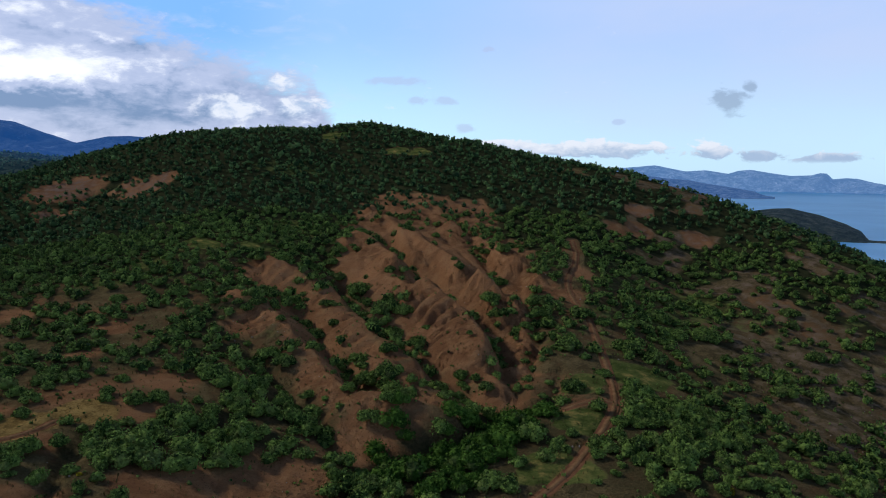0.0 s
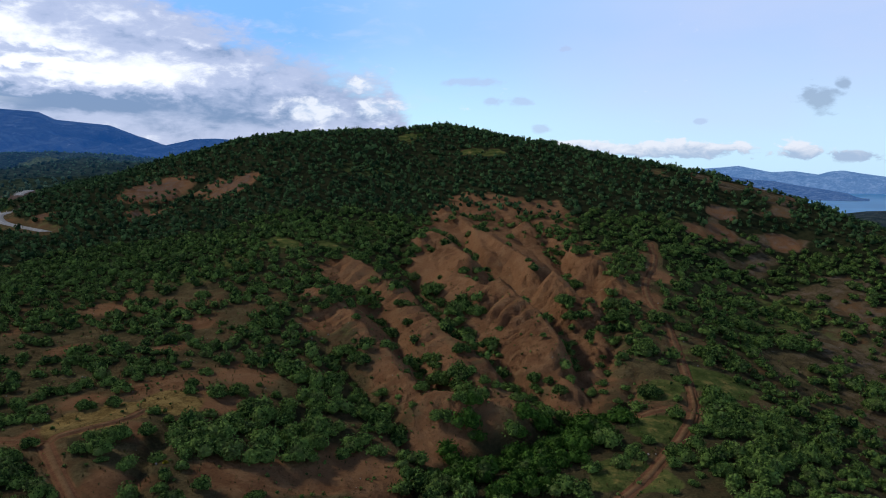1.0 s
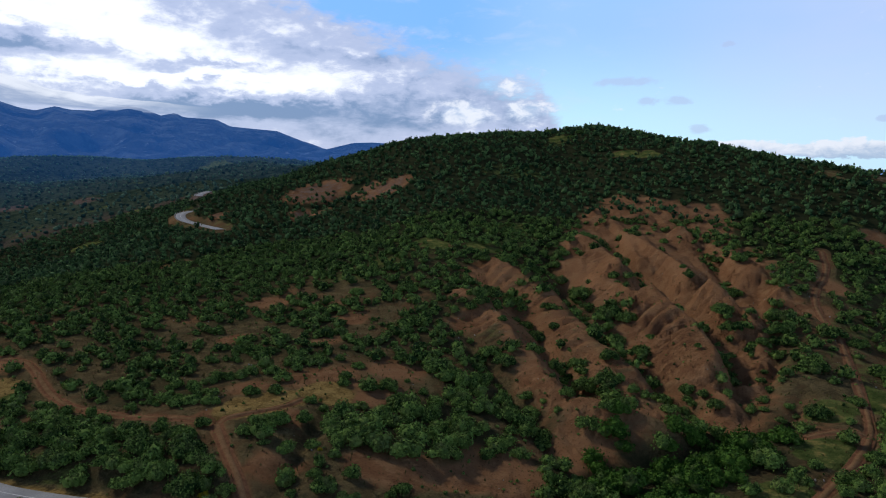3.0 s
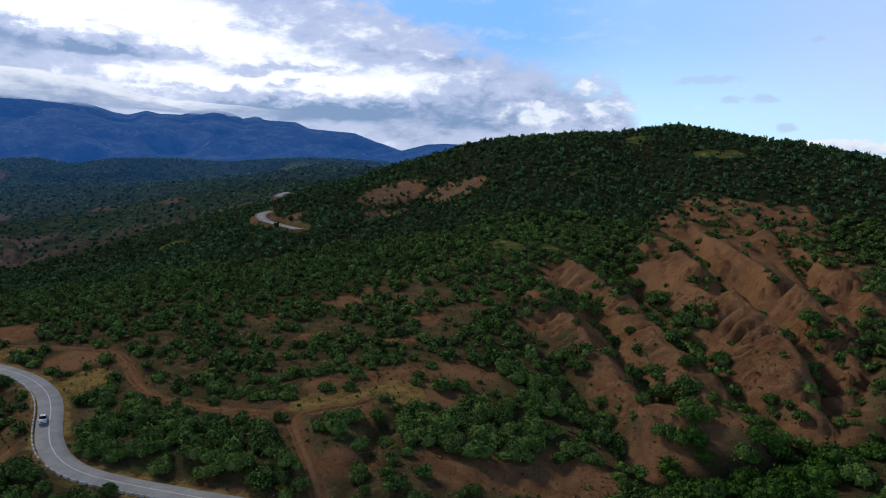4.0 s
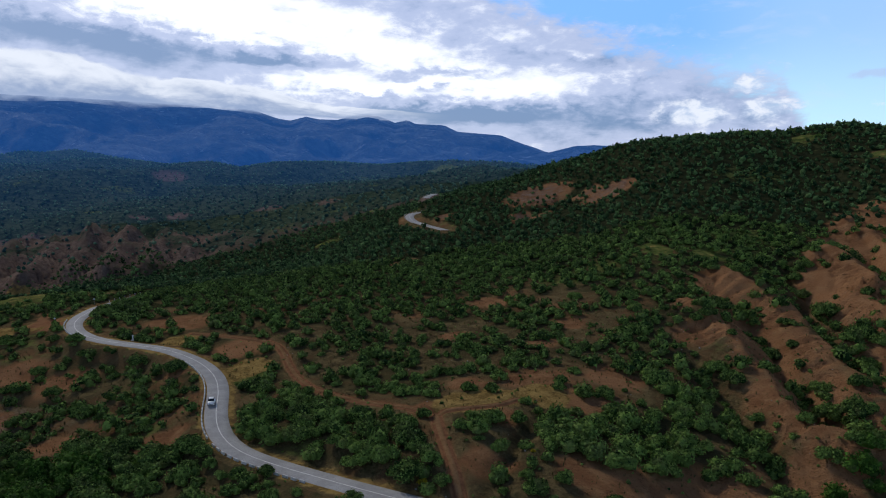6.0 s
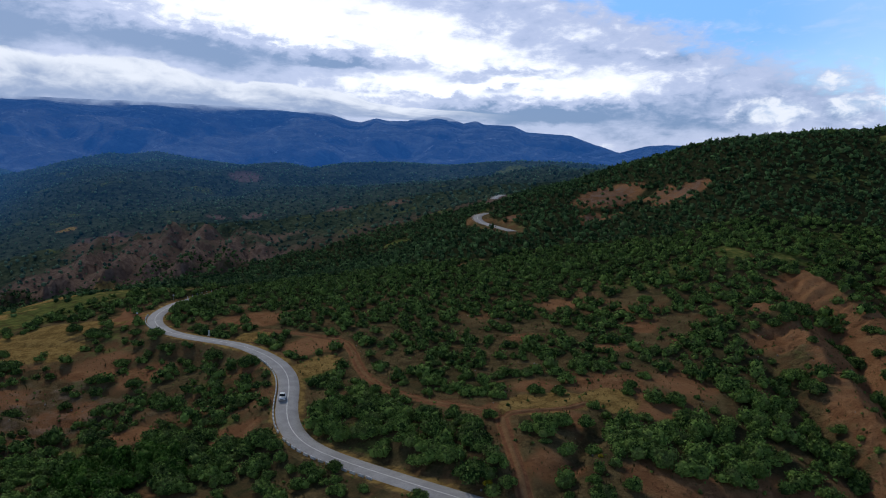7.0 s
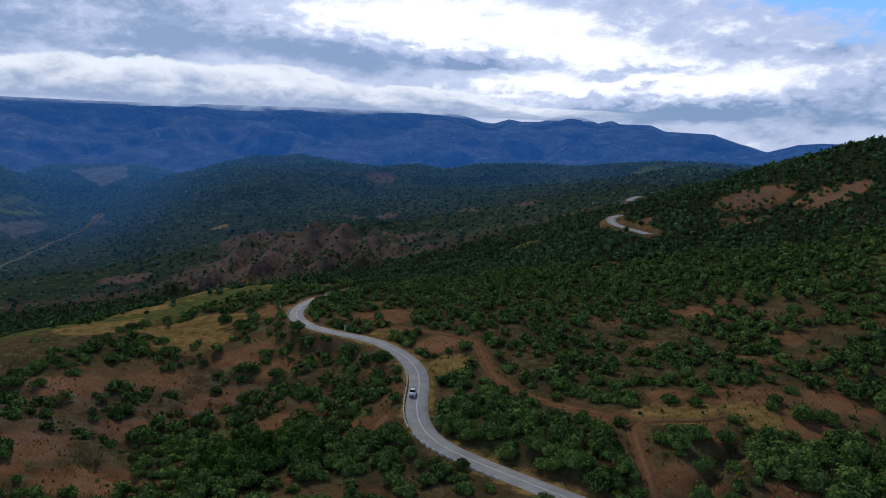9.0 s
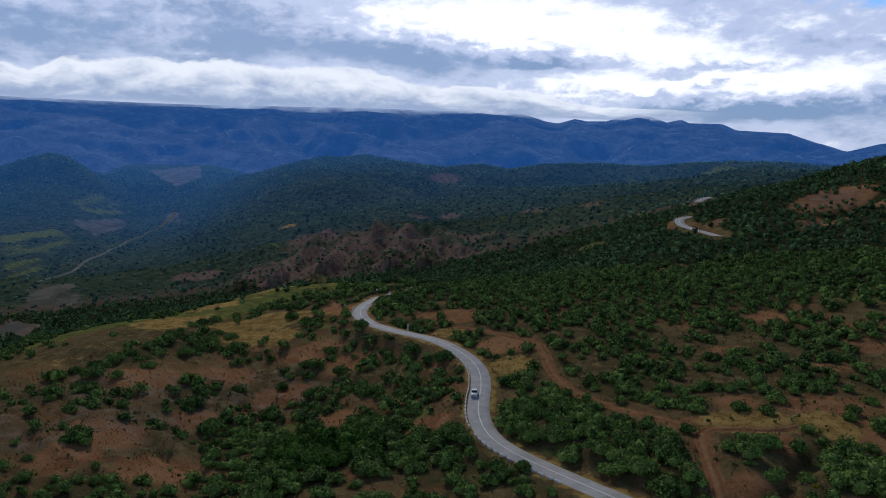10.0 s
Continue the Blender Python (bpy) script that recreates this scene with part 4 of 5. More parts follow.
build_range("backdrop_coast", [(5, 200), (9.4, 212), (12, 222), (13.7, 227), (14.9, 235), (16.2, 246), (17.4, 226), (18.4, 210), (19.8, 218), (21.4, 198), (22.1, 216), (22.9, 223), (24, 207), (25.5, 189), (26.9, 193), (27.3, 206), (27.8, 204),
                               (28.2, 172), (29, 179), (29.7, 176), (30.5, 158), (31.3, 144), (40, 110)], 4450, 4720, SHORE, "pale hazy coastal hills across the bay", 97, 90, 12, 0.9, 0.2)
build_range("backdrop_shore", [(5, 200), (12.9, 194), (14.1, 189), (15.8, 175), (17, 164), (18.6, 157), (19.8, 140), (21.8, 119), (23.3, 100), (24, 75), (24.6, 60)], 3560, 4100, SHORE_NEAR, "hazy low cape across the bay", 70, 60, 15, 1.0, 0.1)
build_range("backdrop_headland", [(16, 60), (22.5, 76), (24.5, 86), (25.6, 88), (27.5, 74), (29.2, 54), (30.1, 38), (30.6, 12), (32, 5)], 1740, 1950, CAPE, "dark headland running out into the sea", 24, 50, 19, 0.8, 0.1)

# cloud bank
def build_cloud_bank():
    """The roll of cloud that lies along the crest of the range."""
    profile = [(-112, 760), (-95, 740), (-86.6, 705), (-85, 680), (-83, 755), (-78, 775), (-72, 795), (-68.8, 770), (-65.4, 775), (-62, 765), (-59.3, 745), (-57, 690), (-53.7, 695), (-50.6, 675), (-48.2, 650), (-46, 585), (-43, 560), (-39, 545), (-34, 520)]
    degrees = np.arange(-112, -34, 0.5)
    top = np.interp(degrees, [p[0] for p in profile], [p[1] for p in profile])
    v, dd = np.meshgrid(np.linspace(0, 1, 24), degrees, indexing="ij")
    low = np.interp(degrees, [-112, -60, -45, -34], [485, 490, 480, 455])
    rr = 4180 + 60 * np.sin(v * math.pi)
    z = low[None] + (top - low)[None] * v
    verts = np.stack([rr * np.sin(np.radians(dd)), rr * np.cos(np.radians(dd)), z], -1).reshape(-1, 3)
    m = bpy.data.materials.new("cloud_roll")
    m.use_nodes = True
    t = m.node_tree
    t.nodes.clear()
    p = place(t)
    up = mask_of(t, "up")
    q = node(t, "ShaderNodeCombineXYZ", X=mask_of(t, "east"), Y=up, Z=0.0).outputs[0]
    wide, curl, billow = fbm(t, q, 0.8, 5, 0.5, 0.3), fbm(t, q, 2.6, 7, 0.55, 0.4), fbm(t, q, 7.0, 6, 0.55, 0.6)
    lift = calc(t, "ADD", calc(t, "MULTIPLY", calc(t, "SUBTRACT", wide, 0.5), 0.9), calc(t, "ADD", calc(t, "MULTIPLY", calc(t, "SUBTRACT", curl, 0.5), 0.6), calc(t, "MULTIPLY", calc(t, "SUBTRACT", billow, 0.5), 0.22)))
    body = calc(t, "MULTIPLY", ramp(t, calc(t, "ADD", up, calc(t, "MULTIPLY", lift, 0.5)), 0.0, 0.22), ramp(t, calc(t, "ADD", up, calc(t, "MULTIPLY", lift, 0.45)), 0.93, 0.85))
    body = calc(t, "MULTIPLY", body, mask_of(t, "ends"))
    # Lit top and grey underside are put into the cloud's own glow.
    tone = blend(t, ramp(t, calc(t, "ADD", up, calc(t, "ADD", calc(t, "MULTIPLY", calc(t, "SUBTRACT", curl, 0.5), 1.3), calc(t, "MULTIPLY", calc(t, "SUBTRACT", billow, 0.5), 0.35))), 0.12, 0.92), (0.34, 0.43, 0.62), (0.90, 0.93, 1.0))
    mix = node(t, "ShaderNodeMixShader", Fac=body)
    t.links.new(node(t, "ShaderNodeBsdfTransparent").outputs[0], mix.inputs[1])
    t.links.new(node(t, "ShaderNodeEmission", Color=tone, Strength=1.0).outputs[0], mix.inputs[2])
    node(t, "ShaderNodeOutputMaterial", Surface=mix.outputs[0])
    ends = smooth(-112, -106, dd) * smooth(-34, -44, dd)
    me = mesh_of("backdrop_cloud", verts, grid_faces(24, len(degrees))[:, ::-1], m, {"up": v.ravel(), "ends": ends.ravel(), "east": dd.ravel() * 0.13})
    tagged(new("backdrop_cloud", me), "white roll of cloud lying along the mountain crest", "cloud", kind="structure")


build_cloud_bank()

# ---- scrub ----
def ball(level):
    """A unit ball: verts and triangles."""
    bm = bmesh.new()
    bmesh.ops.create_icosphere(bm, subdivisions=level, radius=1)
    v, f = np.array([p.co for p in bm.verts]), np.array([[p.index for p in q.verts] for q in bm.faces])
    bm.free()
    return v, f


BALLS = {1: ball(1), 2: ball(2)}


def crown_of(rng, lobes, spread, tall, leaves, size, level=2, fat=1.0):
    """A crown about 1 m in radius: lumps of foliage piled into a dome, with leaf sprays over them. Verts, triangles, and which are smooth."""
    bv, bf = BALLS[level]
    verts, faces, soft, base, centres, radii = [], [], [], 0, [], []
    for k in range(lobes):
        a, b = k * 2.4 + rng.random(), ((k + 0.5 * rng.random()) / lobes) ** 0.5
        off = np.array([math.cos(a) * spread * b, math.sin(a) * spread * b, tall * (0.60 - 0.36 * b * b + 0.16 * (rng.random() - 0.5))])
        rad = fat * (0.27 + 0.20 * rng.random()) * (1.0 if lobes > 4 else 1.35)
        v = bv * rad * 0.84 * (1 + 0.2 * rng.normal(size=(len(bv), 1))) * [1, 1, 0.9] + off
        v[:, 2] = np.maximum(v[:, 2], -0.03)
        verts.append(v)
        faces.append(bf + base)
        soft.append(np.ones(len(bf), bool))
        base += len(v)
        centres.append(off)
        radii.append(rad)
    if leaves:
        centres, radii = np.array(centres), np.array(radii)
        pick = rng.choice(lobes, leaves, p=radii ** 2 / (radii ** 2).sum())
        d = rng.normal(size=(leaves, 3))
        d[:, 2] = np.abs(d[:, 2] + 0.35) - 0.25
        d /= np.linalg.norm(d, axis=1)[:, None]
        c = centres[pick] + d * radii[pick][:, None] * (0.78 + 0.46 * rng.random((leaves, 1))) * [1, 1, 0.95]
        n = d + rng.normal(size=(leaves, 3)) * 0.65
        u = np.cross(n, rng.normal(size=(leaves, 3)))
        u /= np.linalg.norm(u, axis=1)[:, None]
        w = np.cross(n, u)
        w /= np.linalg.norm(w, axis=1)[:, None]
        s = size * (0.6 + 0.8 * rng.random((leaves, 1)))
        verts.append(np.stack([c + u * s, c - u * s * 0.6 + w * s * 0.75, c - u * s * 0.6 - w * s * 0.75], 1).reshape(-1, 3))
        faces.append(base + np.arange(leaves * 3).reshape(leaves, 3))
        soft.append(np.zeros(leaves, bool))
    return np.concatenate(verts), np.concatenate(faces), np.concatenate(soft)


def scatter(name, spots, sizes, crowns, mat, label, rng, category="scrub"):
    """Joins one crown for each spot into a single mesh."""
    pick = rng.integers(0, len(crowns), len(spots))
    turn = rng.random(len(spots)) * math.tau
    verts, faces, soft, base = [], [], [], 0
    for k, (cv, cf, cs) in enumerate(crowns):
        i = np.nonzero(pick == k)[0]
        if not len(i):
            continue
        c, s = np.cos(turn[i])[:, None], np.sin(turn[i])[:, None]
        sc = sizes[i][:, None]
        x = (cv[None, :, 0] * c - cv[None, :, 1] * s) * sc + spots[i, 0:1]
        y = (cv[None, :, 0] * s + cv[None, :, 1] * c) * sc + spots[i, 1:2]
        z = cv[None, :, 2] * sc * (0.75 + 0.5 * hashed(i, i * 7 + 3, 5)[:, None]) + spots[i, 2:3]
        verts.append(np.stack([x, y, z], -1).reshape(-1, 3))
        faces.append((cf[None] + (np.arange(len(i)) * len(cv))[:, None, None]).reshape(-1, cf.shape[1]) + base)
        soft.append(np.tile(cs, len(i)))
        base += len(cv) * len(i)
    me = mesh_of(name, np.concatenate(verts), np.concatenate(faces), mat, None, np.concatenate(soft))
    return tagged(new(name, me), label, category, kind="stuff")


def sow(rng, r0, r1, pitch, lo=-96, hi=40):
    """Spots on a jittered lattice of that pitch, thinned by how thickly the ground is wooded."""
    g = np.arange(-r1, r1, pitch)
    x, y = np.meshgrid(g, g[g > -r1 * 0.15])
    x, y = x.ravel(), y.ravel()
    x, y = x + (rng.random(len(x)) - 0.5) * pitch * 1.1, y + (rng.random(len(x)) - 0.5) * pitch * 1.1
    r, a = np.hypot(x, y), np.degrees(np.arctan2(x, y))
    r = r + 35 * rough(x, y, 70, 3, 5)
    keep = (r >= r0) & (r < r1) & (a > lo) & (a < hi)
    x, y = x[keep], y[keep]
    keep = rng.random(len(x)) < wooded(x, y)
    x, y = x[keep], y[keep]
    z = height(x, y)
    keep = z > sea_level(np.hypot(x, y)) + 1
    return np.stack([x, y, z - 0.2], -1)[keep]


def limbs(rng, height_of):
    """A short trunk that forks into tapered limbs."""
    bm = bmesh.new()
    forks = [((0, 0, -0.15), (0.03, 0.02, 0.3), 0.075, 0.055)]
    for k in range(5):
        a = (k + rng.random()) / 5 * math.tau
        forks.append(((0.03, 0.02, 0.25), (math.cos(a) * 0.45, math.sin(a) * 0.45, height_of * (0.6 + 0.35 * rng.random())), 0.045, 0.014))
    for a, b, ra, rb in forks:
        a, b = Vector(a), Vector(b)
        axis = (b - a).normalized()
        side = axis.orthogonal().normalized()
        other = axis.cross(side)
        rings = []
        for p, rad in ((a, ra), (a.lerp(b, 0.5) + side * 0.03, (ra + rb) / 2), (b, rb)):
            rings.append([bm.verts.new(p + (side * math.cos(t) + other * math.sin(t)) * rad) for t in (0, 1.2566, 2.5133, 3.7699, 5.0265)])
        for p, q in zip(rings, rings[1:]):
            for i in range(5):
                bm.faces.new((p[i], p[(i + 1) % 5], q[(i + 1) % 5], q[i]))
    return bm


def make_shrub(rng, look_of, spread, tall, leaves, lobes=8):
    """One shrub about 1 m in radius, to be placed and scaled."""
    ob = new("shrub")
    part("trunk", limbs(rng, tall), BARK, ob)
    v, f, soft = crown_of(rng, lobes, spread, tall, leaves, 0.085 if lobes < 10 else 0.068, 1, 1.0 if lobes < 10 else 0.8)
    crown = new("crown", mesh_of("crown", v, f, LEAF, None, soft))
    crown.parent = ob
    return tagged(ob, look_of, "shrub", "shrubs on the near slope")


def build_scrub():
    rng = np.random.default_rng(7)
    kinds = [make_shrub(rng, text, spread, tall, leaves) for text, spread, tall, leaves in (
        ("round dense green oak shrub on red earth", 0.45, 0.95, 1000), ("broad low green shrub spreading over red earth", 0.62, 0.7, 1000), ("tall leafy green shrub with several stems", 0.42, 1.2, 1000),
        ("uneven green shrub with a gap in its crown", 0.68, 0.9, 1000), ("bushy bright green shrub on the dry slope", 0.5, 0.85, 1000), ("dark green thicket shrub among others", 0.55, 1.05, 1000))]
    kinds += [make_shrub(rng, text, spread, tall, 1500, 14) for text, spread, tall in (
        ("wide clump of low green oaks on bare red earth", 0.72, 0.62), ("spreading green clump of hornbeam scrub", 0.8, 0.55), ("dense rounded clump of dark green scrub", 0.62, 0.72))]
    fine = [crown_of(rng, 4, 0.48 + 0.04 * k, 0.75 + 0.08 * k, 310, 0.108, 1, 0.98) for k in range(6)]
    mid = [crown_of(rng, 3, 0.5 + 0.03 * k, 0.75 + 0.07 * k, 80, 0.158, 1, 0.95) for k in range(7)]
    low = [crown_of(rng, 1, 0.2, 0.85 + 0.05 * k, 9, 0.28, 1, 1.2) for k in range(7)]
    far = [crown_of(rng, 1, 0.1, 0.8, 0, 0.36, 1, 1.5) for k in range(7)]
    near = sow(rng, 70, 215, 4.3)
    sizes = 1.3 + 1.7 * rng.random(len(near)) ** 1.5
    sizes = sizes + 0.9 * patches(near[:, 0], near[:, 1], THICK + LUSH + THICK_SPUR, 0.4)
    order = np.argsort(np.hypot(near[:, 0], near[:, 1]))
    single = order[(np.hypot(near[order, 0], near[order, 1]) > 118)][:135]
    rest = np.setdiff1d(order, single)
    stand = [(*near[i], sizes[i]) for i in single]
    for x, y, size in SHRUBS_UPPER + SHRUBS_LOWER + SHRUBS_EAST + SHRUBS_WEST + SHRUBS_TRACK + SHRUBS_SPUR + SHRUBS_BEND + SHRUBS_HEDGE + SHRUBS_SUMMIT + SHRUBS_ROAD:
        stand.append((x, y, float(height(x, y)) - 0.2, size))
    screen = np.array(rounded(ROAD, 1))
    screen = screen[screen[:, 1] > 160]
    for k in range(0, len(screen) - 1, 2):  # tall shrubs that hide the road beyond the bend
        for out in (6.0, 9.5):
            x, y = float(screen[k, 0]) + out * 0.92, float(screen[k, 1]) + out * 0.36
            stand.append((x, y, float(height(x, y)) - 0.2, 3.7 + 0.3 * (k % 3)))
    used = set()
    for x, y, z, size in stand:
        k = int(rng.integers(0, 6)) if size < 3.0 else 6 + int(rng.integers(0, 3))
        m = pose(x, y, z, 0, 0, float(rng.random() * 360)) @ Matrix.Scale(float(size), 4)
        if k in used:
            copy_thing(kinds[k], m @ Matrix.Diagonal((*[1 / s for s in kinds[k].scale], 1)))
        else:
            used.add(k)
            kinds[k].matrix_basis = m
    lush = patches(near[rest, 0], near[rest, 1], LUSH, 0.3) > 0.5
    scatter("thicket", near[rest][lush], sizes[rest][lush] * 1.1, fine, LUSH_LEAF, "lush bright green thicket along the gully floor", rng)
    rest = rest[~lush]
    scatter("scrub_near", near[rest], sizes[rest], fine, LEAF, "dense green shrubs on the near slope", rng)
    p = sow(rng, 215, 400, 4.3)
    scatter("scrub_slope", p, 1.6 + 1.8 * rng.random(len(p)) ** 1.6, mid, LEAF, "green scrub scattered over the hillside", rng)
    q = sow(rng, 400, 720, 5.0)
    scatter("wood_upper", q, 1.9 + 1.7 * rng.random(len(q)) ** 2, low, WOOD_LEAF, "dark low oak wood on the upper hill", rng, "wood")
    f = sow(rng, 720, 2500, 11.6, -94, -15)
    scatter("wood_far", f, 1.8 + 2.0 * rng.random(len(f)), far, HAZE_LEAF, "low woods on the far ridges and valley", rng, "wood")


build_scrub()


def build_broom(x, y, size):
    rng = np.random.default_rng(int(abs(x * 7 + y)))
    ob = new("broom_bush")
    part("trunk", limbs(rng, 0.8), BARK, ob)
    v, f, soft = crown_of(rng, 6, 0.5, 0.85, 300, 0.1)
    new("crown", mesh_of("crown", v, f, BLOSSOM, None, soft)).parent = ob
    ob.matrix_basis = pose(x, y, float(height(x, y)) - 0.1) @ Matrix.Scale(size, 4)
    return tagged(ob, "yellow flowering broom bush on the slope", "shrub")


for spot in ((-82, 112, 1.3), (58, 140, 1.7), (-68, 132, 0.8)):
    build_broom(*spot)

# ---- road ----
LINE_PAINT = plain_material("road_paint", (0.80, 0.80, 0.78), 0.7, 0.0, 0.35, 0.6)
WHITE_STONE = plain_material("whitewashed_concrete", (0.76, 0.76, 0.74), 0.85, 0.0, 0.35, 1.5)
CONCRETE = plain_material("grey_concrete", (0.30, 0.29, 0.27), 0.9, 0.0, 0.4, 1.5)
STEEL = plain_material("galvanised_steel", (0.45, 0.46, 0.48), 0.4, 0.8)
WHITE_PAINT = plain_material("white_car_paint", (0.90, 0.91, 0.92), 0.3, 0.0, 0.03)
CAR_GLASS = plain_material("dark_car_glass", (0.02, 0.025, 0.03), 0.05, 0.0, 0.0)
RUBBER = plain_material("tyre_rubber", (0.02, 0.02, 0.02), 0.85)
LAMP = plain_material("headlight_lens", (0.75, 0.76, 0.78), 0.1)
TAIL = plain_material("tail_lamp_red", (0.35, 0.02, 0.02), 0.2)
SIGN_FACE = plain_material("sign_face_white", (0.7, 0.7, 0.68), 0.5)


def normals_of(pts):
    d = np.gradient(pts[:, :2], axis=0)
    d /= np.linalg.norm(d, axis=1)[:, None]
    return np.stack([-d[:, 1], d[:, 0]], -1)


def ribbon(line, offsets, drops):
    """Verts and quads of a strip along a line of (x, y, z) points, at offsets to the left of it, raised by drops."""
    pts = np.array(line, float)
    n = normals_of(pts)
    rows = [np.column_stack([pts[:, :2] + n * o, pts[:, 2] + h]) for o, h in zip(offsets, drops)]
    return np.stack(rows, 1).reshape(-1, 3), grid_faces(len(pts), len(offsets))


def build_road(name, line, label, half=2.9):
    dense = rounded(line, 2)
    v, f = ribbon(dense, [-half - 0.5, -half, -1.2, 1.2, half, half + 0.5], [-0.35, 0.10, 0.15, 0.15, 0.10, -0.35])
    road = tagged(new(name, mesh_of(name, v, f[:, ::-1], ASPHALT)), label, "road", kind="structure")
    v, f = ribbon(dense, [-0.13, 0.13], [0.158, 0.158])
    mark = new("centre_line", mesh_of("centre_line", v, f[:, ::-1], LINE_PAINT))
    mark.parent = road
    tagged(mark, "worn white centre line")
    return road


build_road("road", ROAD, "grey worn asphalt road winding along the slope")
build_road("road_far", FAR_ROAD, "stretch of grey asphalt road at the foot of the hill", 3.3)
build_road("road_pass", PASS_ROAD, "far stretch of grey asphalt road near the pass")


def track_material():
    m, t, shader = material("rutted_dirt", 1.0)
    shader.inputs["Specular IOR Level"].default_value = 0.0
    p = place(t)
    grain = calc(t, "ADD", calc(t, "MULTIPLY", fbm(t, p, 0.5, 5, 0.6), 0.6), calc(t, "MULTIPLY", fbm(t, p, 3.0, 4, 0.6), 0.4))
    crown = blend(t, ramp(t, grain, 0.38, 0.62), (0.22, 0.122, 0.060), (0.31, 0.180, 0.090))
    rut = blend(t, ramp(t, grain, 0.38, 0.62), (0.18, 0.085, 0.046), (0.30, 0.145, 0.075))
    t.links.new(blend(t, ramp(t, calc(t, "ADD", mask_of(t, "rut"), calc(t, "MULTIPLY", calc(t, "SUBTRACT", grain, 0.5), 0.8)), 0.3, 0.7), crown, rut), shader.inputs["Base Color"])
    relief(t, shader, grain, 0.8, 0.4)
    return m


def build_track(line, mat):
    """A dirt track with two wheel ruts, laid on the slope."""
    pts = np.array(rounded(line, 2))
    run = np.append(0, np.cumsum(np.hypot(*np.diff(pts, axis=0).T)))
    s = np.arange(0, run[-1], 1.0)
    x, y = np.interp(s, run, pts[:, 0]), np.interp(s, run, pts[:, 1])
    out = np.array([-1.75, -1.25, -0.95, -0.65, -0.3, 0.3, 0.65, 0.95, 1.25, 1.75])
    lift = np.array([-0.45, 0.10, -0.06, 0.10, 0.16, 0.16, 0.10, -0.06, 0.10, -0.45])
    n = normals_of(np.stack([x, y], -1))
    wob = 1 + 0.16 * rough(s, 0 * s, 9, 2, 33)
    gx, gy = x[:, None] + n[:, :1] * out * wob[:, None], y[:, None] + n[:, 1:] * out * wob[:, None]
    level = np.maximum(height(gx, gy), height(x, y)[:, None] - 0.3)
    v = np.stack([gx, gy, level + lift + 0.16], -1).reshape(-1, 3)
    rut = np.tile([0.2, 0.6, 1, 0.6, 0, 0, 0.6, 1, 0.6, 0.2], len(s))
    me = mesh_of("dirt_track", v, grid_faces(len(s), len(out))[:, ::-1], mat, {"rut": rut})
    tagged(new("dirt_track", me), "rutted reddish dirt track over the slope", "track", kind="structure")


RUTS = track_material()
for line in TRACKS:
    build_track(line, RUTS)


def build_river():
    line = np.array(rounded(RIVER, 3))
    run = np.append(0, np.cumsum(np.hypot(*np.diff(line, axis=0).T)))
    s = np.arange(0, run[-1], 12.0)
    x, y = np.interp(s, run, line[:, 0]), np.interp(s, run, line[:, 1])
    x, y = x + 7 * rough(x, y, 90, 2, 44), y + 7 * rough(y, x, 90, 2, 45)
    z = np.max([height(x + i, y + j) for i in (-5, 0, 5) for j in (-5, 0, 5)], 0)
    v, f = ribbon(np.stack([x, y, z], -1), [-3, -1.7, 1.7, 3], [-2.0, 0.5, 0.5, -2.0])
    gravel = plain_material("pale_river_gravel", (0.13, 0.14, 0.14), 0.9, 0.0, 0.5, 0.05)
    tagged(new("river", mesh_of("river", v, f[:, ::-1], gravel)), "pale stony river bed winding through the valley", "river", kind="structure")


build_river()


def box(bm, size, at=(0, 0, 0), bevel=0.0, turn=None):
    made = bmesh.ops.create_cube(bm, size=1, matrix=Matrix.Translation(at) @ (turn or Matrix()) @ Matrix.Diagonal((*size, 1)))
    if bevel:
        edges = list({e for v in made["verts"] for e in v.link_edges})
        bmesh.ops.bevel(bm, geom=edges, offset=bevel, segments=2, affect="EDGES")


def rod(bm, radius, length, at, turn=None, sides=16, top=None):
    bmesh.ops.create_cone(bm, cap_ends=True, segments=sides, radius1=radius, radius2=radius if top is None else top, depth=length, matrix=Matrix.Translation(at) @ (turn or Matrix()))


def stations(line, start, stop, pitch, offset):
    """Places beside a line every pitch metres between two distances along it: x, y, z, heading in degrees."""
    pts = np.array(rounded(line, 2), float)
    run = np.append(0, np.cumsum(np.hypot(*np.diff(pts[:, :2], axis=0).T)))
    n = normals_of(pts)
    for s in np.arange(start, min(stop, run[-1]), pitch):
        x, y, z, nx, ny = (np.interp(s, run, c) for c in (*pts.T, *n.T))
        yield float(x + nx * offset), float(y + ny * offset), float(z), math.degrees(math.atan2(-nx, ny))


def make_guard_block():
    ob = new("guard_block")
    bm = bmesh.new()
    box(bm, (1.65, 0.34, 0.62), (0, 0, 0.29), 0.05)
    part("block", bm, WHITE_STONE, ob)
    bm = bmesh.new()
    box(bm, (1.8, 0.42, 0.5), (0, 0, -0.22), 0.03)
    part("footing", bm, CONCRETE, ob)
    return tagged(ob, "whitewashed concrete guard block beside the road", "guard block", "guard blocks along the road")


def make_post():
    ob = new("roadside_post")
    bm = bmesh.new()
    box(bm, (0.28, 0.28, 1.3), (0, 0, 0.4), 0.04)
    part("post", bm, WHITE_STONE, ob)
    bm = bmesh.new()
    box(bm, (0.3, 0.3, 0.18), (0, 0, 0.72), 0.02)
    part("band", bm, RUBBER, ob, "black painted band")
    return tagged(ob, "white roadside post with a black band", "post", "posts beside the road")


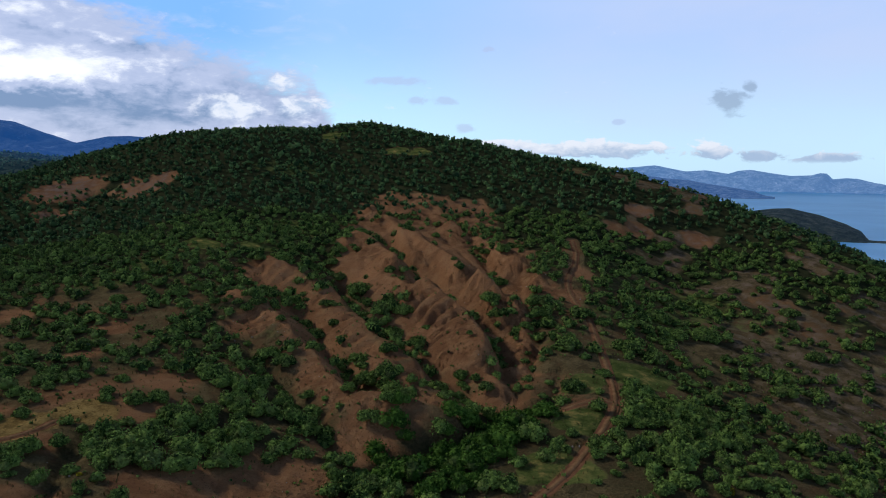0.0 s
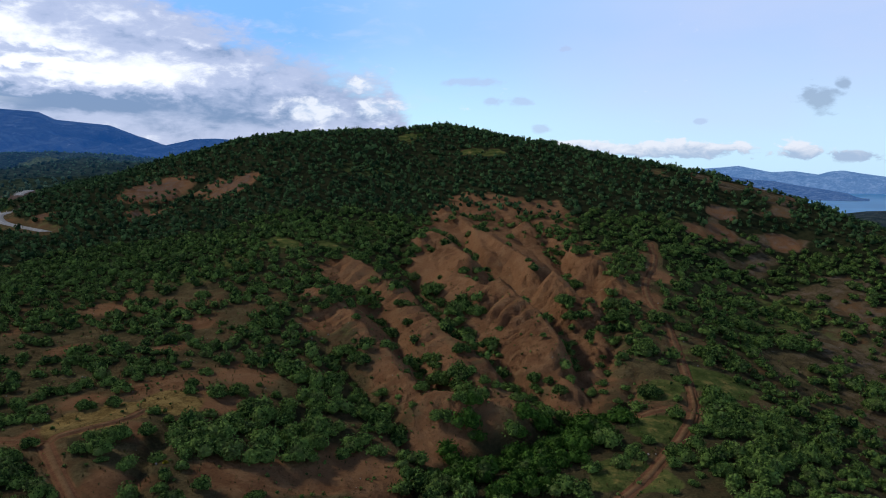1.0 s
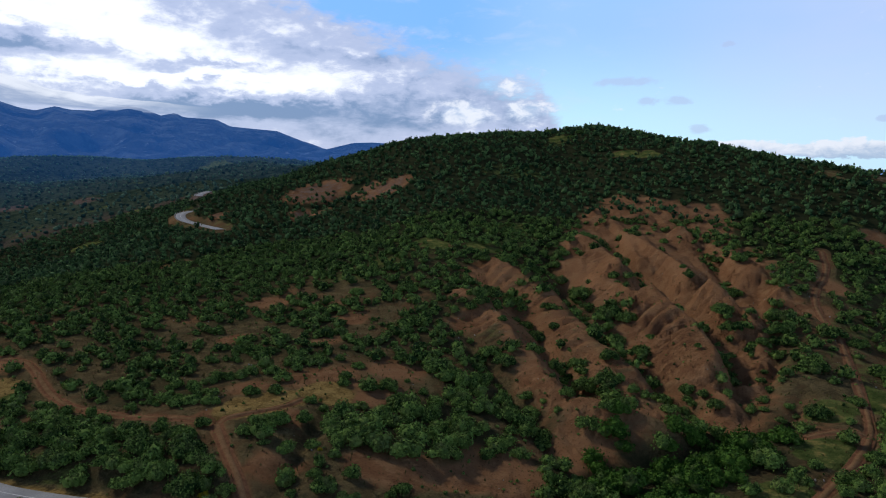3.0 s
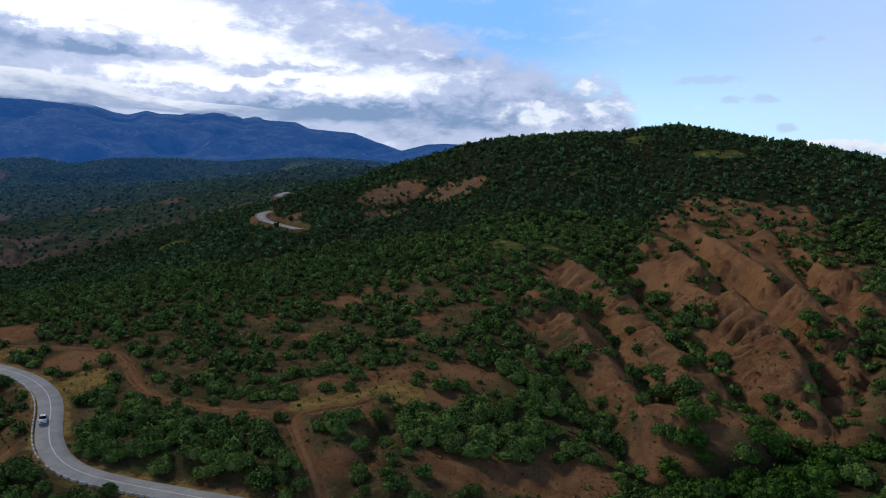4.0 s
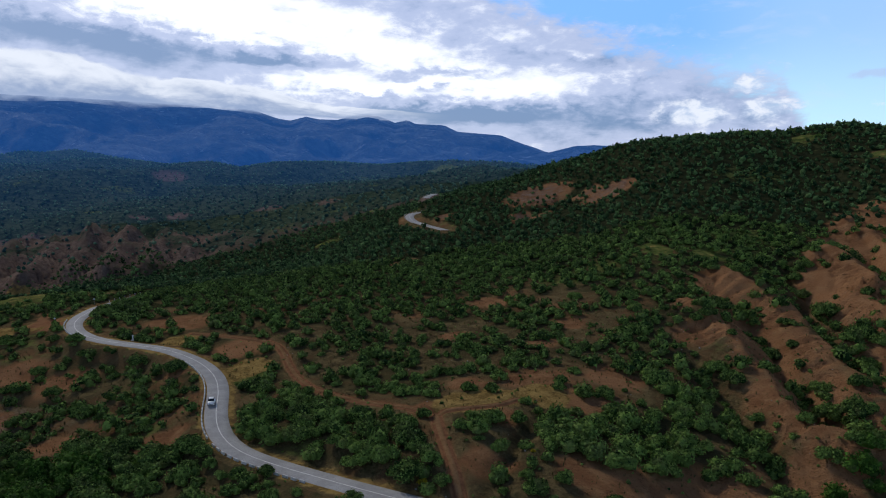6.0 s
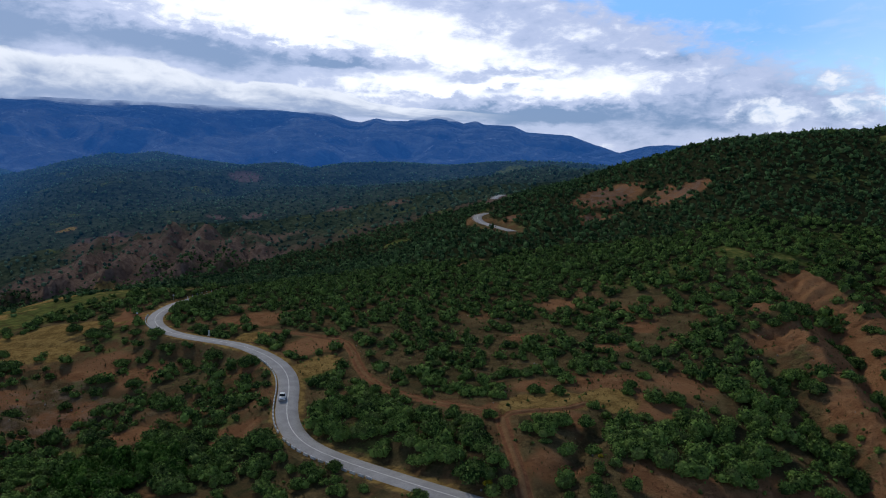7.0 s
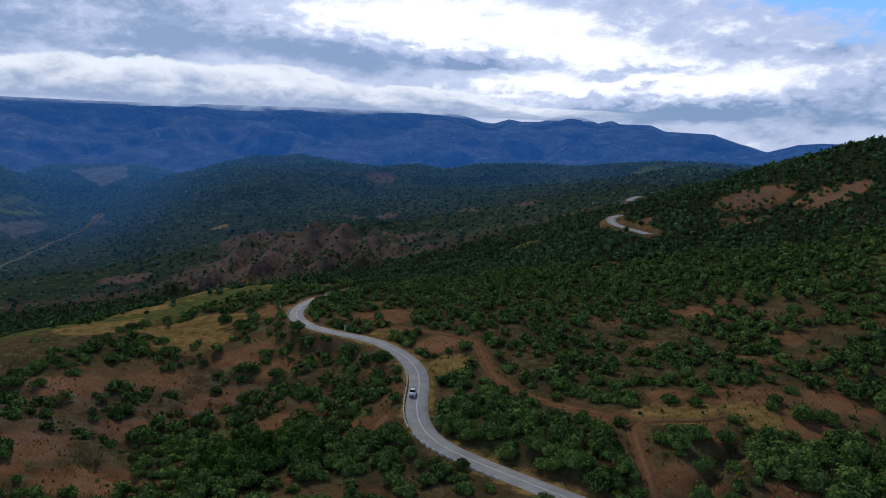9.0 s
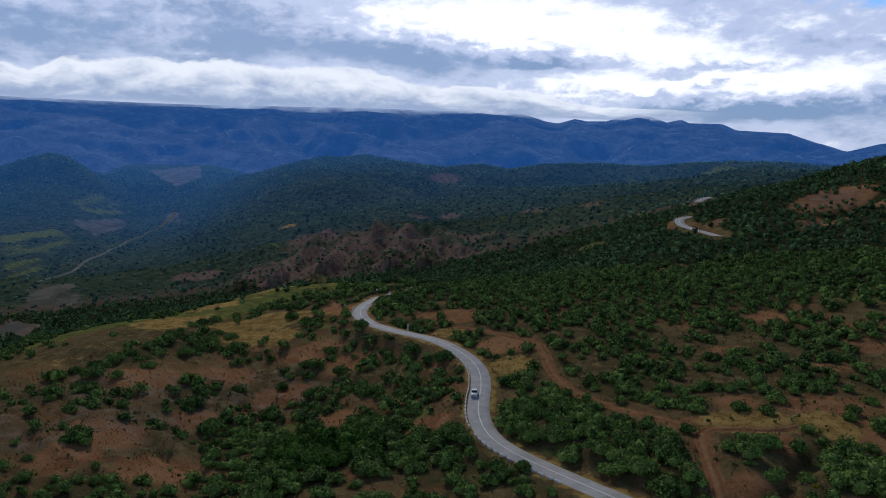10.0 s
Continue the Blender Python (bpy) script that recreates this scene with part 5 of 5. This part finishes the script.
def line_up(thing, places):
    first = True
    for x, y, z, heading in places:
        m = pose(x, y, z, 0, 0, heading)
        if first:
            thing.matrix_basis, first = m, False
        else:
            copy_thing(thing, m)


line_up(make_guard_block(), [*stations(ROAD, 85.7, 117.7, 2.6, 3.6), *stations(ROAD, 122.5, 186.1, 2.6, 3.6), *stations(ROAD, 253, 279.7, 2.6, 3.6)])
line_up(make_post(), [*stations(ROAD, 318, 352, 4.5, 3.8), *stations(FAR_ROAD, 60, 140, 5.0, 4.2), *stations(PASS_ROAD, 4, 60, 7.0, 3.7)])


def lofted(sections):
    """A closed body through cross-sections, each a loop of points."""
    bm = bmesh.new()
    rings = [[bm.verts.new(p) for p in s] for s in sections]
    n = len(rings[0])
    for a, b in zip(rings, rings[1:]):
        for i in range(n):
            bm.faces.new((a[i], a[(i + 1) % n], b[(i + 1) % n], b[i]))
    bm.faces.new(rings[0][::-1])
    bm.faces.new(rings[-1])
    bmesh.ops.recalc_face_normals(bm, faces=bm.faces)
    return bm


def hoop(y, low, high, wide, narrow):
    """One cross-section of a car body across the direction of travel, at y."""
    return [(-wide, y, low), (-wide * 1.0, y, low + 0.3 * (high - low)), (-wide * 0.98, y, low + 0.75 * (high - low)), (-narrow, y, high), (narrow, y, high),
            (wide * 0.98, y, low + 0.75 * (high - low)), (wide, y, low + 0.3 * (high - low)), (wide, y, low)]


def build_car(m):
    car = new("car")
    body = part("body", lofted([hoop(-2.18, 0.38, 0.72, 0.66, 0.55), hoop(-2.05, 0.26, 0.86, 0.82, 0.68), hoop(-1.2, 0.22, 0.98, 0.88, 0.74), hoop(-0.2, 0.22, 1.0, 0.89, 0.76), hoop(1.1, 0.22, 1.0, 0.89, 0.76),
                                hoop(1.85, 0.24, 1.02, 0.86, 0.72), hoop(2.12, 0.34, 0.92, 0.76, 0.62)]), WHITE_PAINT, car, "white painted body", True)
    cabin = [hoop(-1.05, 0.95, 1.0, 0.74, 0.70), hoop(-0.35, 0.95, 1.44, 0.73, 0.58), hoop(0.9, 0.95, 1.46, 0.73, 0.58), hoop(1.75, 0.95, 1.02, 0.72, 0.66)]
    part("cabin_glass", lofted(cabin), CAR_GLASS, car, "dark tinted windows", True)
    bm = bmesh.new()
    box(bm, (1.16, 1.5, 0.06), (0, 0.26, 1.47), 0.025)
    part("roof", bm, WHITE_PAINT, car)
    for side in (-1, 1):
        for y in (-0.36, 0.30, 0.92):
            bm = bmesh.new()
            box(bm, (0.05, 0.07, 0.52), (side * 0.665, y, 1.21), 0.01, Matrix.Rotation(side * -0.28, 4, "Y"))
            part("pillar", bm, WHITE_PAINT, car)
        bm = bmesh.new()
        box(bm, (0.3, 0.12, 0.14), (side * 0.62, -2.1, 0.70), 0.03)
        part("headlight", bm, LAMP, car)
        bm = bmesh.new()
        box(bm, (0.26, 0.08, 0.18), (side * 0.62, 2.08, 0.80), 0.02)
        part("tail_light", bm, TAIL, car)
        bm = bmesh.new()
        box(bm, (0.18, 0.1, 0.13), (side * 0.97, -0.75, 1.02), 0.03)
        part("wing_mirror", bm, WHITE_PAINT, car)
        for y in (-1.36, 1.33):
            flat = Matrix.Rotation(math.pi / 2, 4, "Y")
            bm = bmesh.new()
            rod(bm, 0.32, 0.22, (side * 0.78, y, 0.32), flat, 20)
            tyre = part("wheel", bm, RUBBER, car)
            bm = bmesh.new()
            rod(bm, 0.21, 0.02, (side * 0.895, y, 0.32), flat, 16)
            part("rim", bm, STEEL, tyre)
    bm = bmesh.new()
    box(bm, (0.9, 0.05, 0.16), (0, -2.17, 0.52), 0.02)
    part("grille", bm, RUBBER, car)
    bm = bmesh.new()
    box(bm, (0.5, 0.02, 0.11), (0, -2.205, 0.42))
    part("number_plate", bm, LINE_PAINT, car)
    car.matrix_basis = m
    return tagged(car, "white hatchback car driving on the grey road", "car")


# travelling down the road towards the viewer, on its own right-hand side
px, py, pz, heading = list(stations(ROAD, 144.7, 145.2, 1, 1.45))[0]
build_car(pose(px, py, pz + 0.14, 0, 0, heading - 90) @ Matrix.Scale(1.08, 4))


def build_pillar(x, y):
    ob = new("roadside_monument")
    bm = bmesh.new()
    box(bm, (0.95, 0.95, 0.6), (0, 0, 0.2), 0.05)
    part("base", bm, WHITE_STONE, ob)
    bm = bmesh.new()
    rod(bm, 0.32, 1.4, (0, 0, 1.15), None, 4, 0.2)
    part("shaft", bm, WHITE_STONE, ob)
    bm = bmesh.new()
    bmesh.ops.create_icosphere(bm, subdivisions=2, radius=0.3, matrix=Matrix.Translation((0, 0, 2.05)) @ Matrix.Diagonal((1, 1, 0.8, 1)))
    part("cap", bm, WHITE_STONE, ob)
    ob.matrix_basis = pose(x, y, float(height(x, y)), 0, 0, 30)
    return tagged(ob, "small whitewashed roadside monument on a stepped base", "monument")


def build_sign(x, y, turn, label):
    ob = new("road_sign")
    bm = bmesh.new()
    rod(bm, 0.05, 2.9, (0, 0, 1.25), None, 10)
    part("post", bm, STEEL, ob)
    bm = bmesh.new()
    rod(bm, 0.38, 0.03, (0, -0.07, 2.4), Matrix.Rotation(math.pi / 2, 4, "X"), 24)
    part("sign_face", bm, SIGN_FACE, ob)
    ob.matrix_basis = pose(x, y, float(height(x, y)), 0, 0, turn)
    return tagged(ob, label, "road sign")


build_pillar(-236.5, 146.2)
build_sign(-309.0, 173.0, 60, "round white road sign on a steel post at the bend")
build_sign(-287.5, 144.6, 40, "low round road sign beside the pull-out")


# ---- tufts and stones ----
GRASS_BLADE = leaf_material("dry_grass", (0.09, 0.085, 0.03), (0.21, 0.17, 0.06))


STONE = plain_material("pale_stone", (0.42, 0.37, 0.31), 0.95, 0.0, 0.4, 0.8)


def open_ground(rng, count, r0, r1):
    r = np.sqrt(r0 * r0 + rng.random(count) * (r1 * r1 - r0 * r0))
    a = np.radians(-94 + rng.random(count) * 132)
    x, y = r * np.sin(a), r * np.cos(a)
    keep = wooded(x, y) < 0.75
    for line in (ROAD, FAR_ROAD):
        keep &= along(x, y, line)[0] > 4.2
    x, y = x[keep], y[keep]
    return np.stack([x, y, height(x, y)], -1)


def tuft_cloud(rng, blades):
    a = rng.random(blades) * math.tau
    base = np.stack([np.cos(a), np.sin(a), np.zeros(blades)], -1) * 0.35 * rng.random((blades, 1))
    tip = base * 2.4 + np.stack([np.zeros(blades), np.zeros(blades), 0.7 + 0.5 * rng.random(blades)], -1)
    side = np.stack([-np.sin(a), np.cos(a), np.zeros(blades)], -1) * 0.16
    v = np.stack([base - side, base + side, tip + side * 0.3, tip - side * 0.3], 1).reshape(-1, 3)
    return v, np.arange(blades * 4).reshape(-1, 4), np.zeros(blades, bool)


def build_tufts():
    rng = np.random.default_rng(11)
    p = open_ground(rng, 17000, 105, 300)
    scatter("grass_tufts", p, 0.22 + 0.5 * rng.random(len(p)) ** 2, [tuft_cloud(rng, 4) for _ in range(5)], GRASS_BLADE, "tufts of dry grass and herbs on bare red soil", rng, "grass")
    p = open_ground(rng, 9000, 115, 330)
    p = p[rng.random(len(p)) < 0.05 + 0.4 * patches(p[:, 0], p[:, 1], STONY, 0.6)]
    scatter("stones", p, 0.14 + 0.34 * rng.random(len(p)) ** 3, [crown_of(rng, 1, 0.0, 0.5, 0, 0.3, 1, 1.8) for _ in range(5)], STONE, "pale loose stones on the eroded slope", rng, "stones")
    p = open_ground(rng, 2200, 115, 270)
    scatter("low_herbs", p, 0.35 + 0.45 * rng.random(len(p)) ** 2, [crown_of(rng, 1, 0.1, 0.8, 10, 0.3, 1, 1.4) for _ in range(5)], LEAF, "low green bushlets dotted over the open soil", rng, "scrub")


build_tufts()
